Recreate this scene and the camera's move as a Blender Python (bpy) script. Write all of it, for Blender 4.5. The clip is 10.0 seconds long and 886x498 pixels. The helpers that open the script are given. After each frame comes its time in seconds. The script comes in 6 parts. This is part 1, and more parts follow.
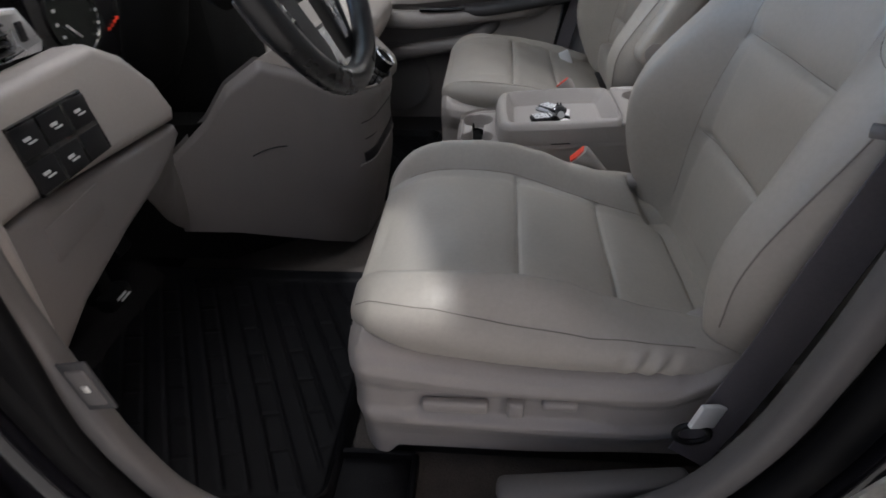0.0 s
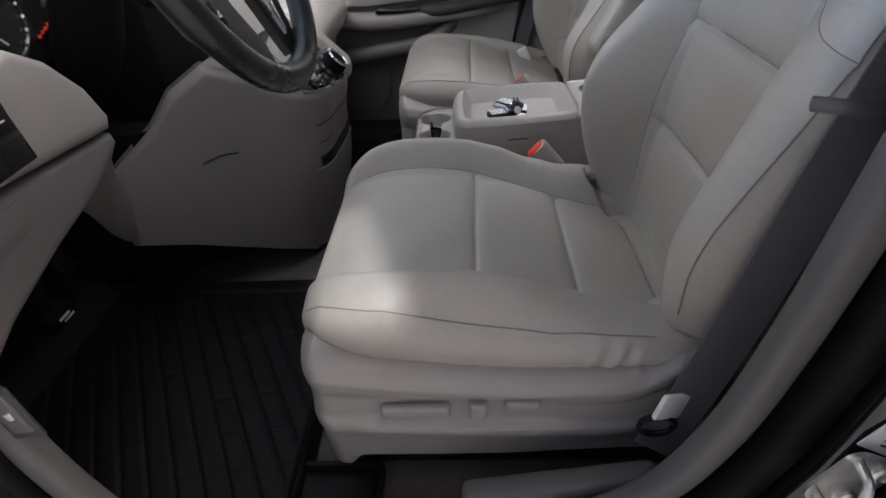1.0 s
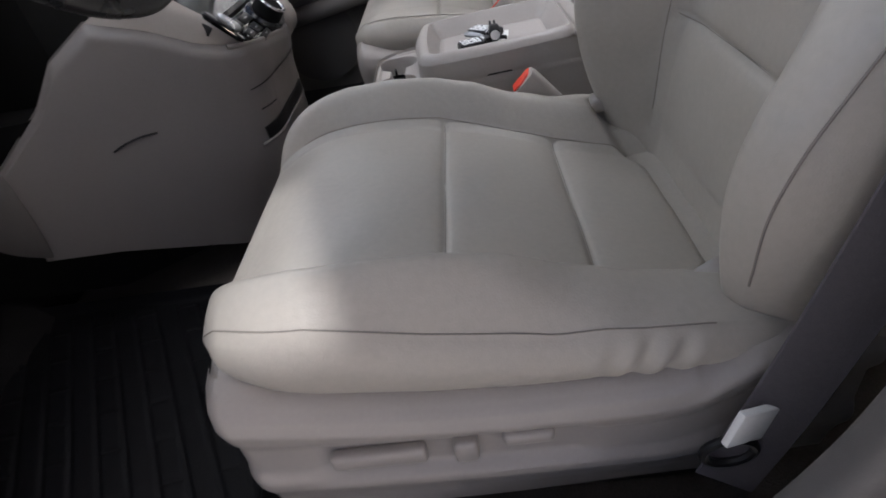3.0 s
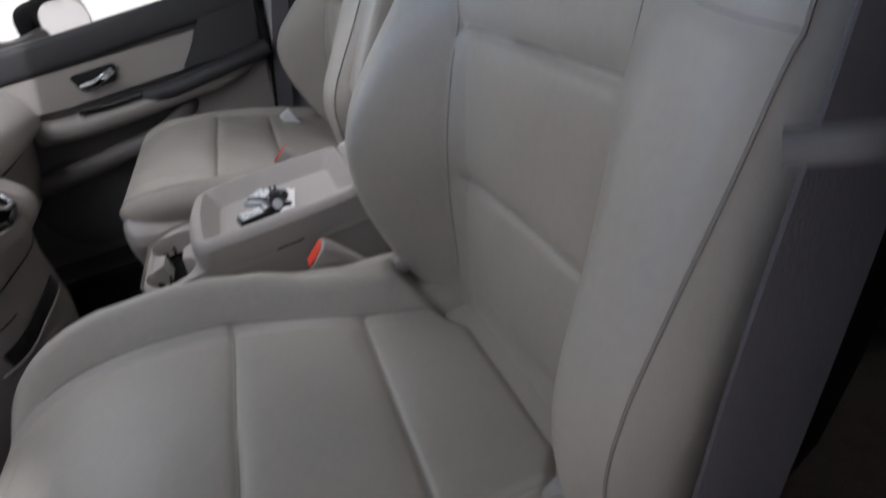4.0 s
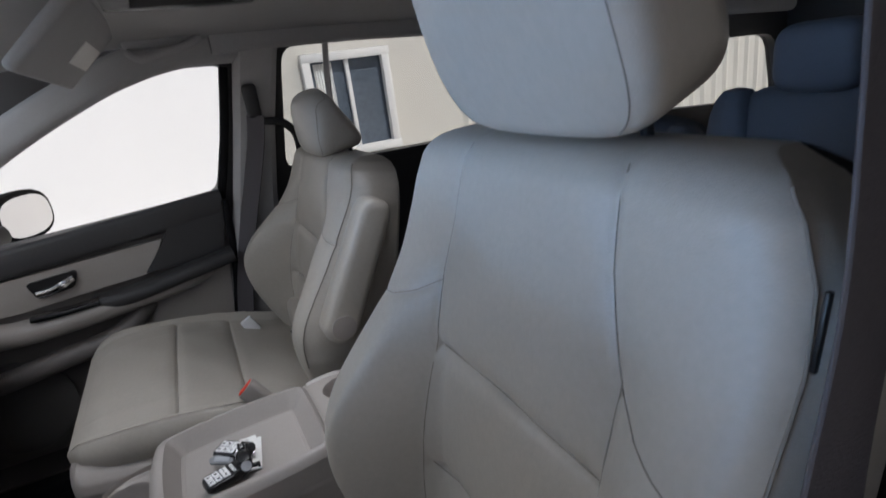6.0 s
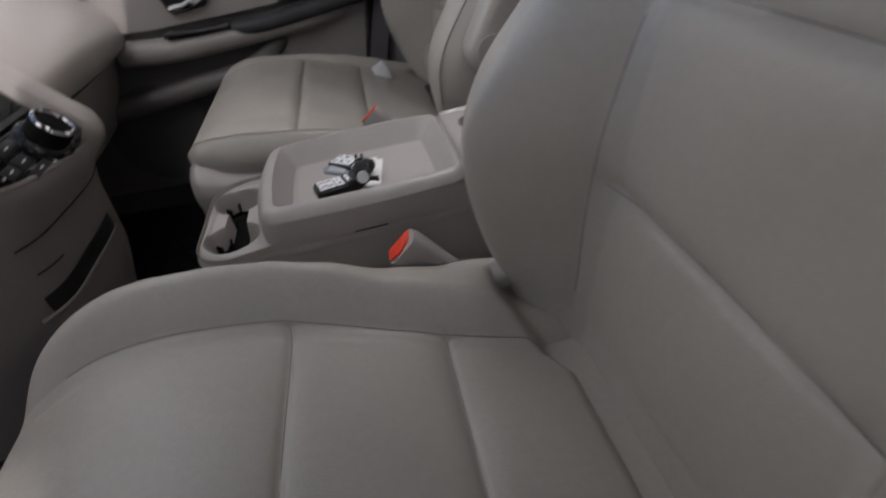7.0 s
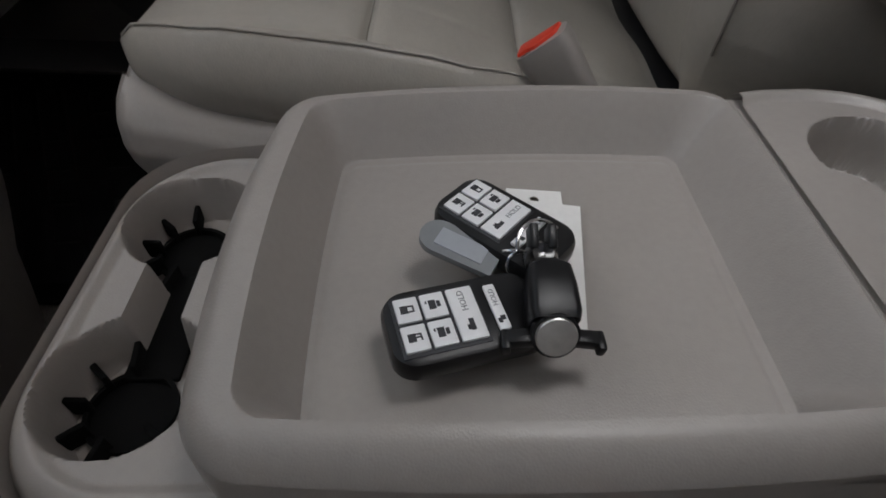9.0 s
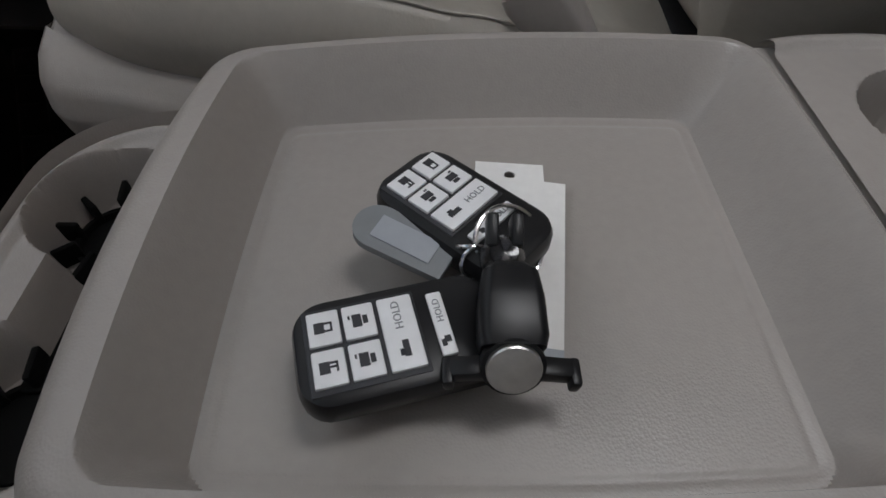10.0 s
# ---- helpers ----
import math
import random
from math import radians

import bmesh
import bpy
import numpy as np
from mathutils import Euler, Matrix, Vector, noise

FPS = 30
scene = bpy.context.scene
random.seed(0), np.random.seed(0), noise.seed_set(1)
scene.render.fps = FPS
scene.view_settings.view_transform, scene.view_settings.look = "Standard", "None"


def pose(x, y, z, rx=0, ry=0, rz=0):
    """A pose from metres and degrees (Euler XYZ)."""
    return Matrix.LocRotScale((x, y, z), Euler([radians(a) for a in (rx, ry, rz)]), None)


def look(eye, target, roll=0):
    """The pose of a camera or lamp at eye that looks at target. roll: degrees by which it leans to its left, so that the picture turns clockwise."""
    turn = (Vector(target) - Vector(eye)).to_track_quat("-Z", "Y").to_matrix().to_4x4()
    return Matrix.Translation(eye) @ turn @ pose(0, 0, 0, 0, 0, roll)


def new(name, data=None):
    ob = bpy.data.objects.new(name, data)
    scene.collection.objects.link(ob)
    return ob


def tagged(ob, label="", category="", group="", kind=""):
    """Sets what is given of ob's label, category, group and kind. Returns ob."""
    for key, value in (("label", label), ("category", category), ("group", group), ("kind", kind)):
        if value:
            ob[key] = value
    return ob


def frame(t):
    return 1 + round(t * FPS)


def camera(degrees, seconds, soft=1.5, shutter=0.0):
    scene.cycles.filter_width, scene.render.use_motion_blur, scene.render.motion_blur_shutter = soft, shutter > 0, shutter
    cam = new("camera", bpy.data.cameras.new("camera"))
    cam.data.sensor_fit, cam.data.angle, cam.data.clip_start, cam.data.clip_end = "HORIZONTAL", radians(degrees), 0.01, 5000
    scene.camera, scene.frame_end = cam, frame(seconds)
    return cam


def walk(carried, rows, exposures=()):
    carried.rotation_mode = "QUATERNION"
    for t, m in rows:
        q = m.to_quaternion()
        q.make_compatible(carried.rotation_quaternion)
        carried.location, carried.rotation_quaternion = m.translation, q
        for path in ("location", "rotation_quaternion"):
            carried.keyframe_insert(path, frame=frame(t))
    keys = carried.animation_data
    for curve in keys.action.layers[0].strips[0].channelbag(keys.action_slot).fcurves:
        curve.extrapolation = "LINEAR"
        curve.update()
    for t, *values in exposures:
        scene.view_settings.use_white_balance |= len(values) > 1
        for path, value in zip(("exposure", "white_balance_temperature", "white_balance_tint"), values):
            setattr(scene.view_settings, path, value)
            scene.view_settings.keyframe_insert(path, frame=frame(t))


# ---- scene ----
# Axes: x towards the tail of the car, y towards the passenger side, z up; the driver's seat is centred on y = 0.
cam = camera(78.5, 10.0, soft=1.6, shutter=0.35)
PATH = [
    (0.0, -0.0487, -0.7164, 1.1076, 55.31, 1.40, 4.41),
    (0.5, -0.0225, -0.7005, 1.0935, 55.57, 2.90, 1.36),
    (1.0, -0.0177, -0.7004, 1.0870, 55.74, 2.38, 0.96),
    (1.5, -0.0119, -0.6983, 1.0731, 56.12, 2.73, 0.21),
    (2.0, 0.0079, -0.6555, 1.0349, 55.53, 3.83, -0.12),
    (2.2, 0.0138, -0.6316, 1.0206, 54.99, 4.70, 0.07),
    (3.3, 0.0485, -0.4854, 0.9425, 51.76, 11.00, -5.22),
    (3.5, 0.0621, -0.4605, 0.9333, 52.54, 10.40, -10.76),
    (4.0, 0.1175, -0.3886, 1.0094, 57.64, 10.29, -21.62),
    (4.5, 0.1374, -0.3653, 1.0834, 66.17, 9.70, -25.94),
    (5.0, 0.1321, -0.3777, 1.2012, 71.47, 8.00, -27.44),
    (5.2, 0.1355, -0.3760, 1.2295, 72.43, 7.68, -27.58),
    (6.3, 0.1110, -0.3414, 1.1472, 68.46, 6.67, -26.45),
    (6.5, 0.1097, -0.3230, 1.0921, 65.04, 6.86, -24.39),
    (7.0, 0.1005, -0.2403, 0.9830, 55.56, 5.69, -11.63),
    (7.5, 0.0630, -0.0832, 0.9323, 53.07, 2.3, -4.73),
    (8.0, 0.0552, 0.0840, 0.8774, 50.56, 0.12, -4.34),
    (8.5, 0.0543, 0.1815, 0.8756, 46.26, -1.33, -2.52),
    (9.0, 0.0501, 0.2370, 0.8568, 43.2, -2.57, -0.76),
    (9.5, 0.0669, 0.2702, 0.8374, 38.89, -2.37, -0.05),
    (10.0, 0.0755, 0.2768, 0.8303, 39.07, -1.45, 0.2),
]
walk(cam, [(t, pose(x, y, z, rx, ry, rz)) for t, x, y, z, rx, ry, rz in PATH],
     exposures=[(0.0, 0.56, 6300, 12), (2.0, 1.04, 6200, 14), (3.5, 0.96, 6250, 14), (4.5, 0.52, 6250, 12), (6.4, 0.45, 6250, 12), (7.0, 0.48, 6500, 15), (8.5, 0.06, 6600, 12), (10.0, -0.04, 6500, 11)])

# ---- light: a bright overcast day outside the car ----
world = bpy.data.worlds.new("overcast_sky")
scene.world = world
world.use_nodes = True
wn = world.node_tree.nodes
sky = wn.new("ShaderNodeTexSky")
sky.sky_type = "NISHITA"
sky.sun_disc = False
sky.sun_elevation, sky.sun_rotation = radians(50), radians(108)
sky.air_density, sky.dust_density, sky.ozone_density = 0.7, 7.0, 0.3
wn["Background"].inputs["Strength"].default_value = 0.088
world.node_tree.links.new(sky.outputs["Color"], wn["Background"].inputs["Color"])

sun = new("sun", bpy.data.lights.new("sun", "SUN"))
sun.data.energy, sun.data.angle, sun.data.color = 1.65, radians(1.0), (1.0, 1.0, 0.98)
sun.matrix_world = look((0.32, -1.0, 1.25), (0, 0, 0))


def opening_light(name, eye, target, sx, sy, watts, colour, spread=180):
    """Sky light that comes in through one opening of the car."""
    ob = new(name, bpy.data.lights.new(name, "AREA"))
    ob.data.shape, ob.data.size, ob.data.size_y = "RECTANGLE", sx, sy
    ob.data.energy, ob.data.color, ob.data.spread = watts, colour, radians(spread)
    ob.matrix_world = look(eye, target)
    return ob


opening_light("windscreen_daylight", (-0.42, 0.4, 1.33), (-0.05, 0.4, 0.7), 1.25, 0.40, 1.15, (1.0, 0.98, 0.94))
opening_light("horizon_daylight", (-0.75, 0.12, 1.19), (0.3, 0.12, 1.17), 0.80, 0.26, 0.48, (0.34, 0.60, 1.0), 40)
opening_light("sunroof_daylight", (0.135, 0.42, 1.385), (0.05, 0.42, 0.7), 0.11, 0.66, 0.58, (0.97, 0.98, 1.0), 62)


# ---- materials ----
def material(name, colour, rough=0.5, metal=0.0, grain=0.0, grain_size=0.001, vary=0.08, patch=0.05, wear=0.0, coat=0.0, crinkle=0.0):
    """A surface with fine grain (bump) and two scales of colour and gloss variation."""
    m = bpy.data.materials.new(name)
    m.use_nodes = True
    n, l = m.node_tree.nodes, m.node_tree.links
    b = n["Principled BSDF"]
    b.inputs["Roughness"].default_value, b.inputs["Metallic"].default_value = rough, metal
    b.inputs["Coat Weight"].default_value = coat
    co = n.new("ShaderNodeTexCoord")
    big = n.new("ShaderNodeTexNoise")
    big.inputs["Scale"].default_value, big.inputs["Detail"].default_value = 1 / patch, 4
    fine = n.new("ShaderNodeTexNoise")
    fine.inputs["Scale"].default_value, fine.inputs["Detail"].default_value = 1 / (patch * 0.08), 3
    for q in (big, fine):
        l.new(co.outputs["Object"], q.inputs["Vector"])
    mixv = n.new("ShaderNodeMath")
    mixv.operation = "ADD"
    l.new(big.outputs["Fac"], mixv.inputs[0])
    l.new(fine.outputs["Fac"], mixv.inputs[1])
    ramp = n.new("ShaderNodeMapRange")
    ramp.inputs["From Min"].default_value, ramp.inputs["From Max"].default_value = 0.6, 1.4
    ramp.inputs["To Min"].default_value, ramp.inputs["To Max"].default_value = 1 - vary, 1 + vary
    l.new(mixv.outputs[0], ramp.inputs["Value"])
    tint = n.new("ShaderNodeVectorMath")
    tint.operation = "SCALE"
    tint.inputs[0].default_value = colour
    l.new(ramp.outputs["Result"], tint.inputs["Scale"])
    l.new(tint.outputs["Vector"], b.inputs["Base Color"])
    rr = n.new("ShaderNodeMapRange")
    rr.inputs["From Min"].default_value, rr.inputs["From Max"].default_value = 0.3, 0.7
    rr.inputs["To Min"].default_value, rr.inputs["To Max"].default_value = max(rough - 0.07 - wear, 0.02), min(rough + 0.07, 1)
    l.new(big.outputs["Fac"], rr.inputs["Value"])
    l.new(rr.outputs["Result"], b.inputs["Roughness"])
    if grain:
        cell = n.new("ShaderNodeTexVoronoi")
        cell.inputs["Scale"].default_value = 1 / grain_size
        l.new(co.outputs["Object"], cell.inputs["Vector"])
        bump = n.new("ShaderNodeBump")
        bump.inputs["Strength"].default_value, bump.inputs["Distance"].default_value = grain, grain_size * 0.3
        l.new(cell.outputs["Distance"], bump.inputs["Height"])
        l.new(bump.outputs["Normal"], b.inputs["Normal"])
        if crinkle:
            soft = n.new("ShaderNodeTexNoise")
            soft.inputs["Scale"].default_value, soft.inputs["Detail"].default_value, soft.inputs["Distortion"].default_value = 38, 3, 0.8
            l.new(co.outputs["Object"], soft.inputs["Vector"])
            slack = n.new("ShaderNodeBump")
            slack.inputs["Strength"].default_value, slack.inputs["Distance"].default_value = 1.0, crinkle
            l.new(soft.outputs["Fac"], slack.inputs["Height"])
            l.new(slack.outputs["Normal"], bump.inputs["Normal"])
    return m


def glass(name, tint, rough=0.0):
    m = bpy.data.materials.new(name)
    m.use_nodes = True
    b = m.node_tree.nodes["Principled BSDF"]
    b.inputs["Base Color"].default_value = (*tint, 1)
    b.inputs["Transmission Weight"].default_value = 1.0
    b.inputs["Roughness"].default_value = rough
    b.inputs["IOR"].default_value = 1.02
    return m


LEATHER = material("grey_leather", (0.40, 0.37, 0.325), 0.40, grain=0.22, grain_size=0.0016, vary=0.06, patch=0.08, crinkle=0.0005)
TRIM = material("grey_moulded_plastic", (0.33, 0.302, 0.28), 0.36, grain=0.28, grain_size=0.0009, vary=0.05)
# Darker copy of TRIM: shade on stack, knee panel and door put into colour.
SHADED_TRIM = material("shaded_grey_plastic", (0.150, 0.136, 0.130), 0.5, grain=0.35, grain_size=0.0009, vary=0.05)
TRIM_DARK = material("charcoal_plastic", (0.035, 0.034, 0.036), 0.5, grain=0.4, grain_size=0.001, vary=0.15)
BLACK = material("black_plastic", (0.012, 0.012, 0.013), 0.35, vary=0.2)
GLOSS = material("glossy_black_plastic", (0.008, 0.008, 0.009), 0.12, vary=0.2, coat=0.4)
RUBBER = material("black_rubber", (0.0038, 0.0038, 0.005), 0.6, grain=0.4, grain_size=0.002, vary=0.25)
# Near-black: the footwell's shade is put into this carpet colour.
SHADED_CARPET = material("shaded_dark_carpet", (0.012, 0.0115, 0.012), 0.95, grain=1.0, grain_size=0.003, vary=0.3, patch=0.03)
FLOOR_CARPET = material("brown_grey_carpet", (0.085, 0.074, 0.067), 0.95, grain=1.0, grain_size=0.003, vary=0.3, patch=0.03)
SEAL = material("soft_black_seal", (0.006, 0.006, 0.0065), 0.6, vary=0.2)
LINER = material("grey_roof_cloth", (0.40, 0.395, 0.40), 0.95, grain=0.5, grain_size=0.002, vary=0.05)
CHROME = material("chrome", (0.75, 0.75, 0.76), 0.12, metal=1.0, vary=0.05)
STEEL = material("zinc_plated_steel", (0.68, 0.67, 0.64), 0.42, metal=1.0, vary=0.15)
SATIN = material("satin_silver", (0.55, 0.56, 0.58), 0.28, metal=0.9, vary=0.05)
RED = material("red_plastic", (0.75, 0.055, 0.025), 0.38, vary=0.08)
BELT = material("woven_belt", (0.095, 0.086, 0.094), 0.8, grain=0.4, grain_size=0.0015, vary=0.12)
PAPER = material("white_paper", (0.78, 0.77, 0.75), 0.7, vary=0.05)
BUTTON = material("silver_grey_button", (0.78, 0.78, 0.79), 0.35, vary=0.06)
LEGEND = material("dark_print", (0.03, 0.03, 0.035), 0.6, vary=0.05)
LIGHT_PRINT = material("white_print", (0.6, 0.6, 0.6), 0.6, vary=0.05)
TAG_GREY = material("grey_tag_plastic", (0.20, 0.21, 0.22), 0.4, vary=0.06)
TAG_FACE = material("pale_blue_grey_label", (0.33, 0.35, 0.38), 0.5, vary=0.05)
SCREEN = material("dark_screen_glass", (0.015, 0.017, 0.016), 0.08, vary=0.1, coat=0.5)
# Base colour carries the pale blue sky reflected in the building's window.
SKY_PANE = material("pane_with_sky_reflection", (0.13, 0.16, 0.20), 0.10, vary=0.25, patch=0.5)
PAINT = material("black_car_paint", (0.006, 0.006, 0.008), 0.16, vary=0.2, coat=0.6)
STITCH = material("grey_seam_thread", (0.22, 0.20, 0.178), 0.7, vary=0.1)
# Grey bench leather with dark blue sky-lit shade put into the colour.
SHADED_BENCH = material("bench_leather_in_blue_shade", (0.062, 0.066, 0.080), 0.7, grain=0.4, grain_size=0.002, vary=0.1)
YELLOW = material("yellow_print", (0.65, 0.6, 0.05), 0.5)
SIDING = material("cream_metal_siding", (0.72, 0.70, 0.64), 0.6, vary=0.04, patch=0.6)
WHITE_WALL = material("white_painted_wall", (0.82, 0.82, 0.81), 0.7, vary=0.03, patch=0.8)
CONCRETE = material("pale_concrete", (0.50, 0.49, 0.47), 0.85, grain=0.6, grain_size=0.01, vary=0.18, patch=0.5)
GLOSS_LEATHER = material("black_smooth_leather", (0.014, 0.014, 0.015), 0.32, grain=0.3, grain_size=0.0015, vary=0.2)
CLEAR = glass("clear_glass", (0.98, 0.99, 0.99))
TINTED = glass("privacy_glass", (0.62, 0.63, 0.62))
MIRROR = material("mirror_glass", (0.85, 0.86, 0.87), 0.03, metal=1.0, vary=0.01)


# Grey trim darkened: shadow falling on the door opening is put into its colour.
SHADED_PILLAR = material("shaded_pillar_plastic", (0.105, 0.098, 0.095), 0.55, grain=0.35, grain_size=0.0009, vary=0.06)
B_PILLAR = material("light_grey_pillar_plastic", (0.391, 0.383, 0.383), 0.5, grain=0.35, grain_size=0.0009, vary=0.06)
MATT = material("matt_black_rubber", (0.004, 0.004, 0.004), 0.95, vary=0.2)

for m, level in ((RUBBER, 0.2), (SEAL, 0.12), (BLACK, 0.3), (MATT, 0.15), (SHADED_CARPET, 0.1)):
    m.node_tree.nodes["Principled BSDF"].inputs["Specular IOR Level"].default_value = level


# ---- mesh tools; a shape is (points, faces) ----
def smooth01(a, b, v):
    t = np.clip((np.asarray(v, float) - a) / (b - a), 0, 1)
    return t * t * (3 - 2 * t)


def grid_shape(px, py, pz, flip=False):
    """Faces over a rectangular array of points."""
    h, w = px.shape
    pts = np.stack([px, py, pz], -1).reshape(-1, 3)
    i = np.arange(h * w).reshape(h, w)
    q = np.stack([i[:-1, :-1], i[1:, :-1], i[1:, 1:], i[:-1, 1:]], -1).reshape(-1, 4)
    if flip:
        q = q[:, ::-1]
    return pts, q.tolist()


def join(*shapes):
    pts, faces, k = [], [], 0
    for p, f in shapes:
        p = np.asarray(p, float)
        pts.append(p)
        faces += [[v + k for v in face] for face in f]
        k += len(p)
    return np.concatenate(pts), faces


def moved(shape, m):
    p, f = shape
    p = np.asarray(p, float)
    a = np.array(m)
    return p @ a[:3, :3].T + a[:3, 3], f


def rbox(cx, cy, cz, sx, sy, sz, r=0.003, seg=2):
    """A box with rounded edges."""
    bm = bmesh.new()
    bmesh.ops.create_cube(bm, size=1)
    bmesh.ops.scale(bm, vec=(sx, sy, sz), verts=bm.verts)
    r = min(r, 0.49 * min(sx, sy, sz))
    if r > 0:
        bmesh.ops.bevel(bm, geom=bm.edges[:], offset=r, segments=seg, profile=0.5, affect="EDGES")
    bmesh.ops.translate(bm, vec=(cx, cy, cz), verts=bm.verts)
    bm.verts.index_update()
    out = (np.array([v.co[:] for v in bm.verts]), [[v.index for v in fc.verts] for fc in bm.faces])
    bm.free()
    return out


def loft(loops, caps=True):
    """Skin over closed loops of equal length."""
    n = len(loops[0])
    pts = np.concatenate([np.asarray(q, float) for q in loops])
    faces = []
    for k in range(len(loops) - 1):
        for i in range(n):
            j = (i + 1) % n
            faces.append([k * n + i, k * n + j, (k + 1) * n + j, (k + 1) * n + i])
    if caps:
        faces.append(list(range(n))[::-1])
        faces.append([(len(loops) - 1) * n + i for i in range(n)])
    return pts, faces


def spline(points, n):
    """A smooth line through the points."""
    p = np.asarray(points, float)
    d = np.concatenate([[0], np.cumsum(np.linalg.norm(np.diff(p, axis=0), axis=1))])
    tan = np.gradient(p, d, axis=0)
    s = np.linspace(0, d[-1], n)
    k = np.clip(np.searchsorted(d, s, side="right") - 1, 0, len(p) - 2)
    h = (d[k + 1] - d[k])[:, None]
    t = ((s - d[k]) / h[:, 0])[:, None]
    return ((2 * t**3 - 3 * t**2 + 1) * p[k] + (t**3 - 2 * t**2 + t) * h * tan[k]
            + (-2 * t**3 + 3 * t**2) * p[k + 1] + (t**3 - t**2) * h * tan[k + 1])


def sweep(path, profile, side=(0, 1, 0), closed=False):
    """A profile of (across, up) points carried along a path; across lies along side as nearly as the path lets it."""
    path, profile = np.asarray(path, float), np.asarray(profile, float)
    if closed:
        tan = np.roll(path, -1, 0) - np.roll(path, 1, 0)
    else:
        tan = np.gradient(path, axis=0)
    tan /= np.linalg.norm(tan, axis=1)[:, None]
    side = np.asarray(side, float)
    side = np.broadcast_to(side, path.shape)
    ac = side - (side * tan).sum(1)[:, None] * tan
    ac /= np.linalg.norm(ac, axis=1)[:, None]
    up = np.cross(tan, ac)
    loops = [path[i] + profile[:, :1] * ac[i] + profile[:, 1:] * up[i] for i in range(len(path))]
    if closed:
        return loft(loops + [loops[0]], caps=False)
    return loft(loops)


def circle(r, n=10, ry=None):
    a = np.linspace(0, 2 * math.pi, n, endpoint=False)
    return np.stack([r * np.cos(a), (ry or r) * np.sin(a)], 1)


def round_rect(w, h, r, n=3):
    """A rounded rectangle's outline, anticlockwise."""
    r = min(r, w / 2 - 1e-4, h / 2 - 1e-4)
    out = []
    for cx, cy, a0 in ((w / 2 - r, h / 2 - r, 0), (-w / 2 + r, h / 2 - r, 90), (-w / 2 + r, -h / 2 + r, 180), (w / 2 - r, -h / 2 + r, 270)):
        for k in range(n + 1):
            a = radians(a0 + 90 * k / n)
            out.append((cx + r * math.cos(a), cy + r * math.sin(a)))
    return np.array(out)


def plate(outer, holes=(), thick=0.02, m=None, bevel=0.0, seg=2):
    """A flat plate with an outline and holes in its own x, y plane, thick towards +z."""
    bm = bmesh.new()
    for loop in (outer, *holes):
        vs = [bm.verts.new((x, y, 0)) for x, y in loop]
        for i, v in enumerate(vs):
            bm.edges.new((v, vs[(i + 1) % len(vs)]))
    bmesh.ops.triangle_fill(bm, use_beauty=True, use_dissolve=True, edges=bm.edges[:], normal=(0, 0, 1))
    got = bmesh.ops.extrude_face_region(bm, geom=bm.faces[:])
    bmesh.ops.translate(bm, vec=(0, 0, thick), verts=[g for g in got["geom"] if isinstance(g, bmesh.types.BMVert)])
    bmesh.ops.recalc_face_normals(bm, faces=bm.faces[:])
    if bevel:
        sharp = [e for e in bm.edges if len(e.link_faces) == 2 and e.calc_face_angle() > 0.9 and abs(e.verts[0].co.z - e.verts[1].co.z) < 1e-6 and e.verts[0].co.z > thick / 2]
        bmesh.ops.bevel(bm, geom=sharp, offset=bevel, segments=seg, profile=0.5, affect="EDGES")
    if m is not None:
        bmesh.ops.transform(bm, matrix=m, verts=bm.verts)
    bm.verts.index_update()
    out = (np.array([v.co[:] for v in bm.verts]), [[v.index for v in fc.verts] for fc in bm.faces])
    bm.free()
    return out


def turned(profile, n=32, centre=(0, 0, 0)):
    """A body of revolution about a vertical axis, from (radius, height) points."""
    a = np.linspace(0, 2 * math.pi, n, endpoint=False)
    loops = [np.stack([r * np.cos(a) + centre[0], r * np.sin(a) + centre[1], np.full(n, h + centre[2])], 1) for r, h in profile]
    return loft(loops)


def mesh_data(name, shape, mat, smooth=35, weld=False):
    me = bpy.data.meshes.new(name)
    p, f = shape
    me.from_pydata([tuple(v) for v in np.asarray(p, float).tolist()], [], f)
    me.validate()
    me.materials.append(mat)
    bm = bmesh.new()
    bm.from_mesh(me)
    if weld:
        bmesh.ops.remove_doubles(bm, verts=bm.verts[:], dist=1e-6)
    bmesh.ops.recalc_face_normals(bm, faces=bm.faces[:])
    bm.to_mesh(me)
    bm.free()
    if smooth:
        me.polygons.foreach_set("use_smooth", [True] * len(me.polygons))
        me.set_sharp_from_angle(angle=radians(smooth))
    return me


def part(name, shape, mat, parent, label="", smooth=35):
    ob = new(name, mesh_data(name, shape, mat, smooth))
    ob.parent = parent
    ob.matrix_parent_inverse = Matrix.Translation(-parent.location)
    return tagged(ob, label) if label else ob


def thing(name, label, category, at=(0, 0, 0), group="", kind=""):
    ob = new(name)
    ob.empty_display_size = 0.05
    ob.location = at
    return tagged(ob, label, category, group, kind)


def structure(name, shape, mat, label, category, smooth=35):
    return tagged(new(name, mesh_data(name, shape, mat, smooth)), label, category, kind="structure")


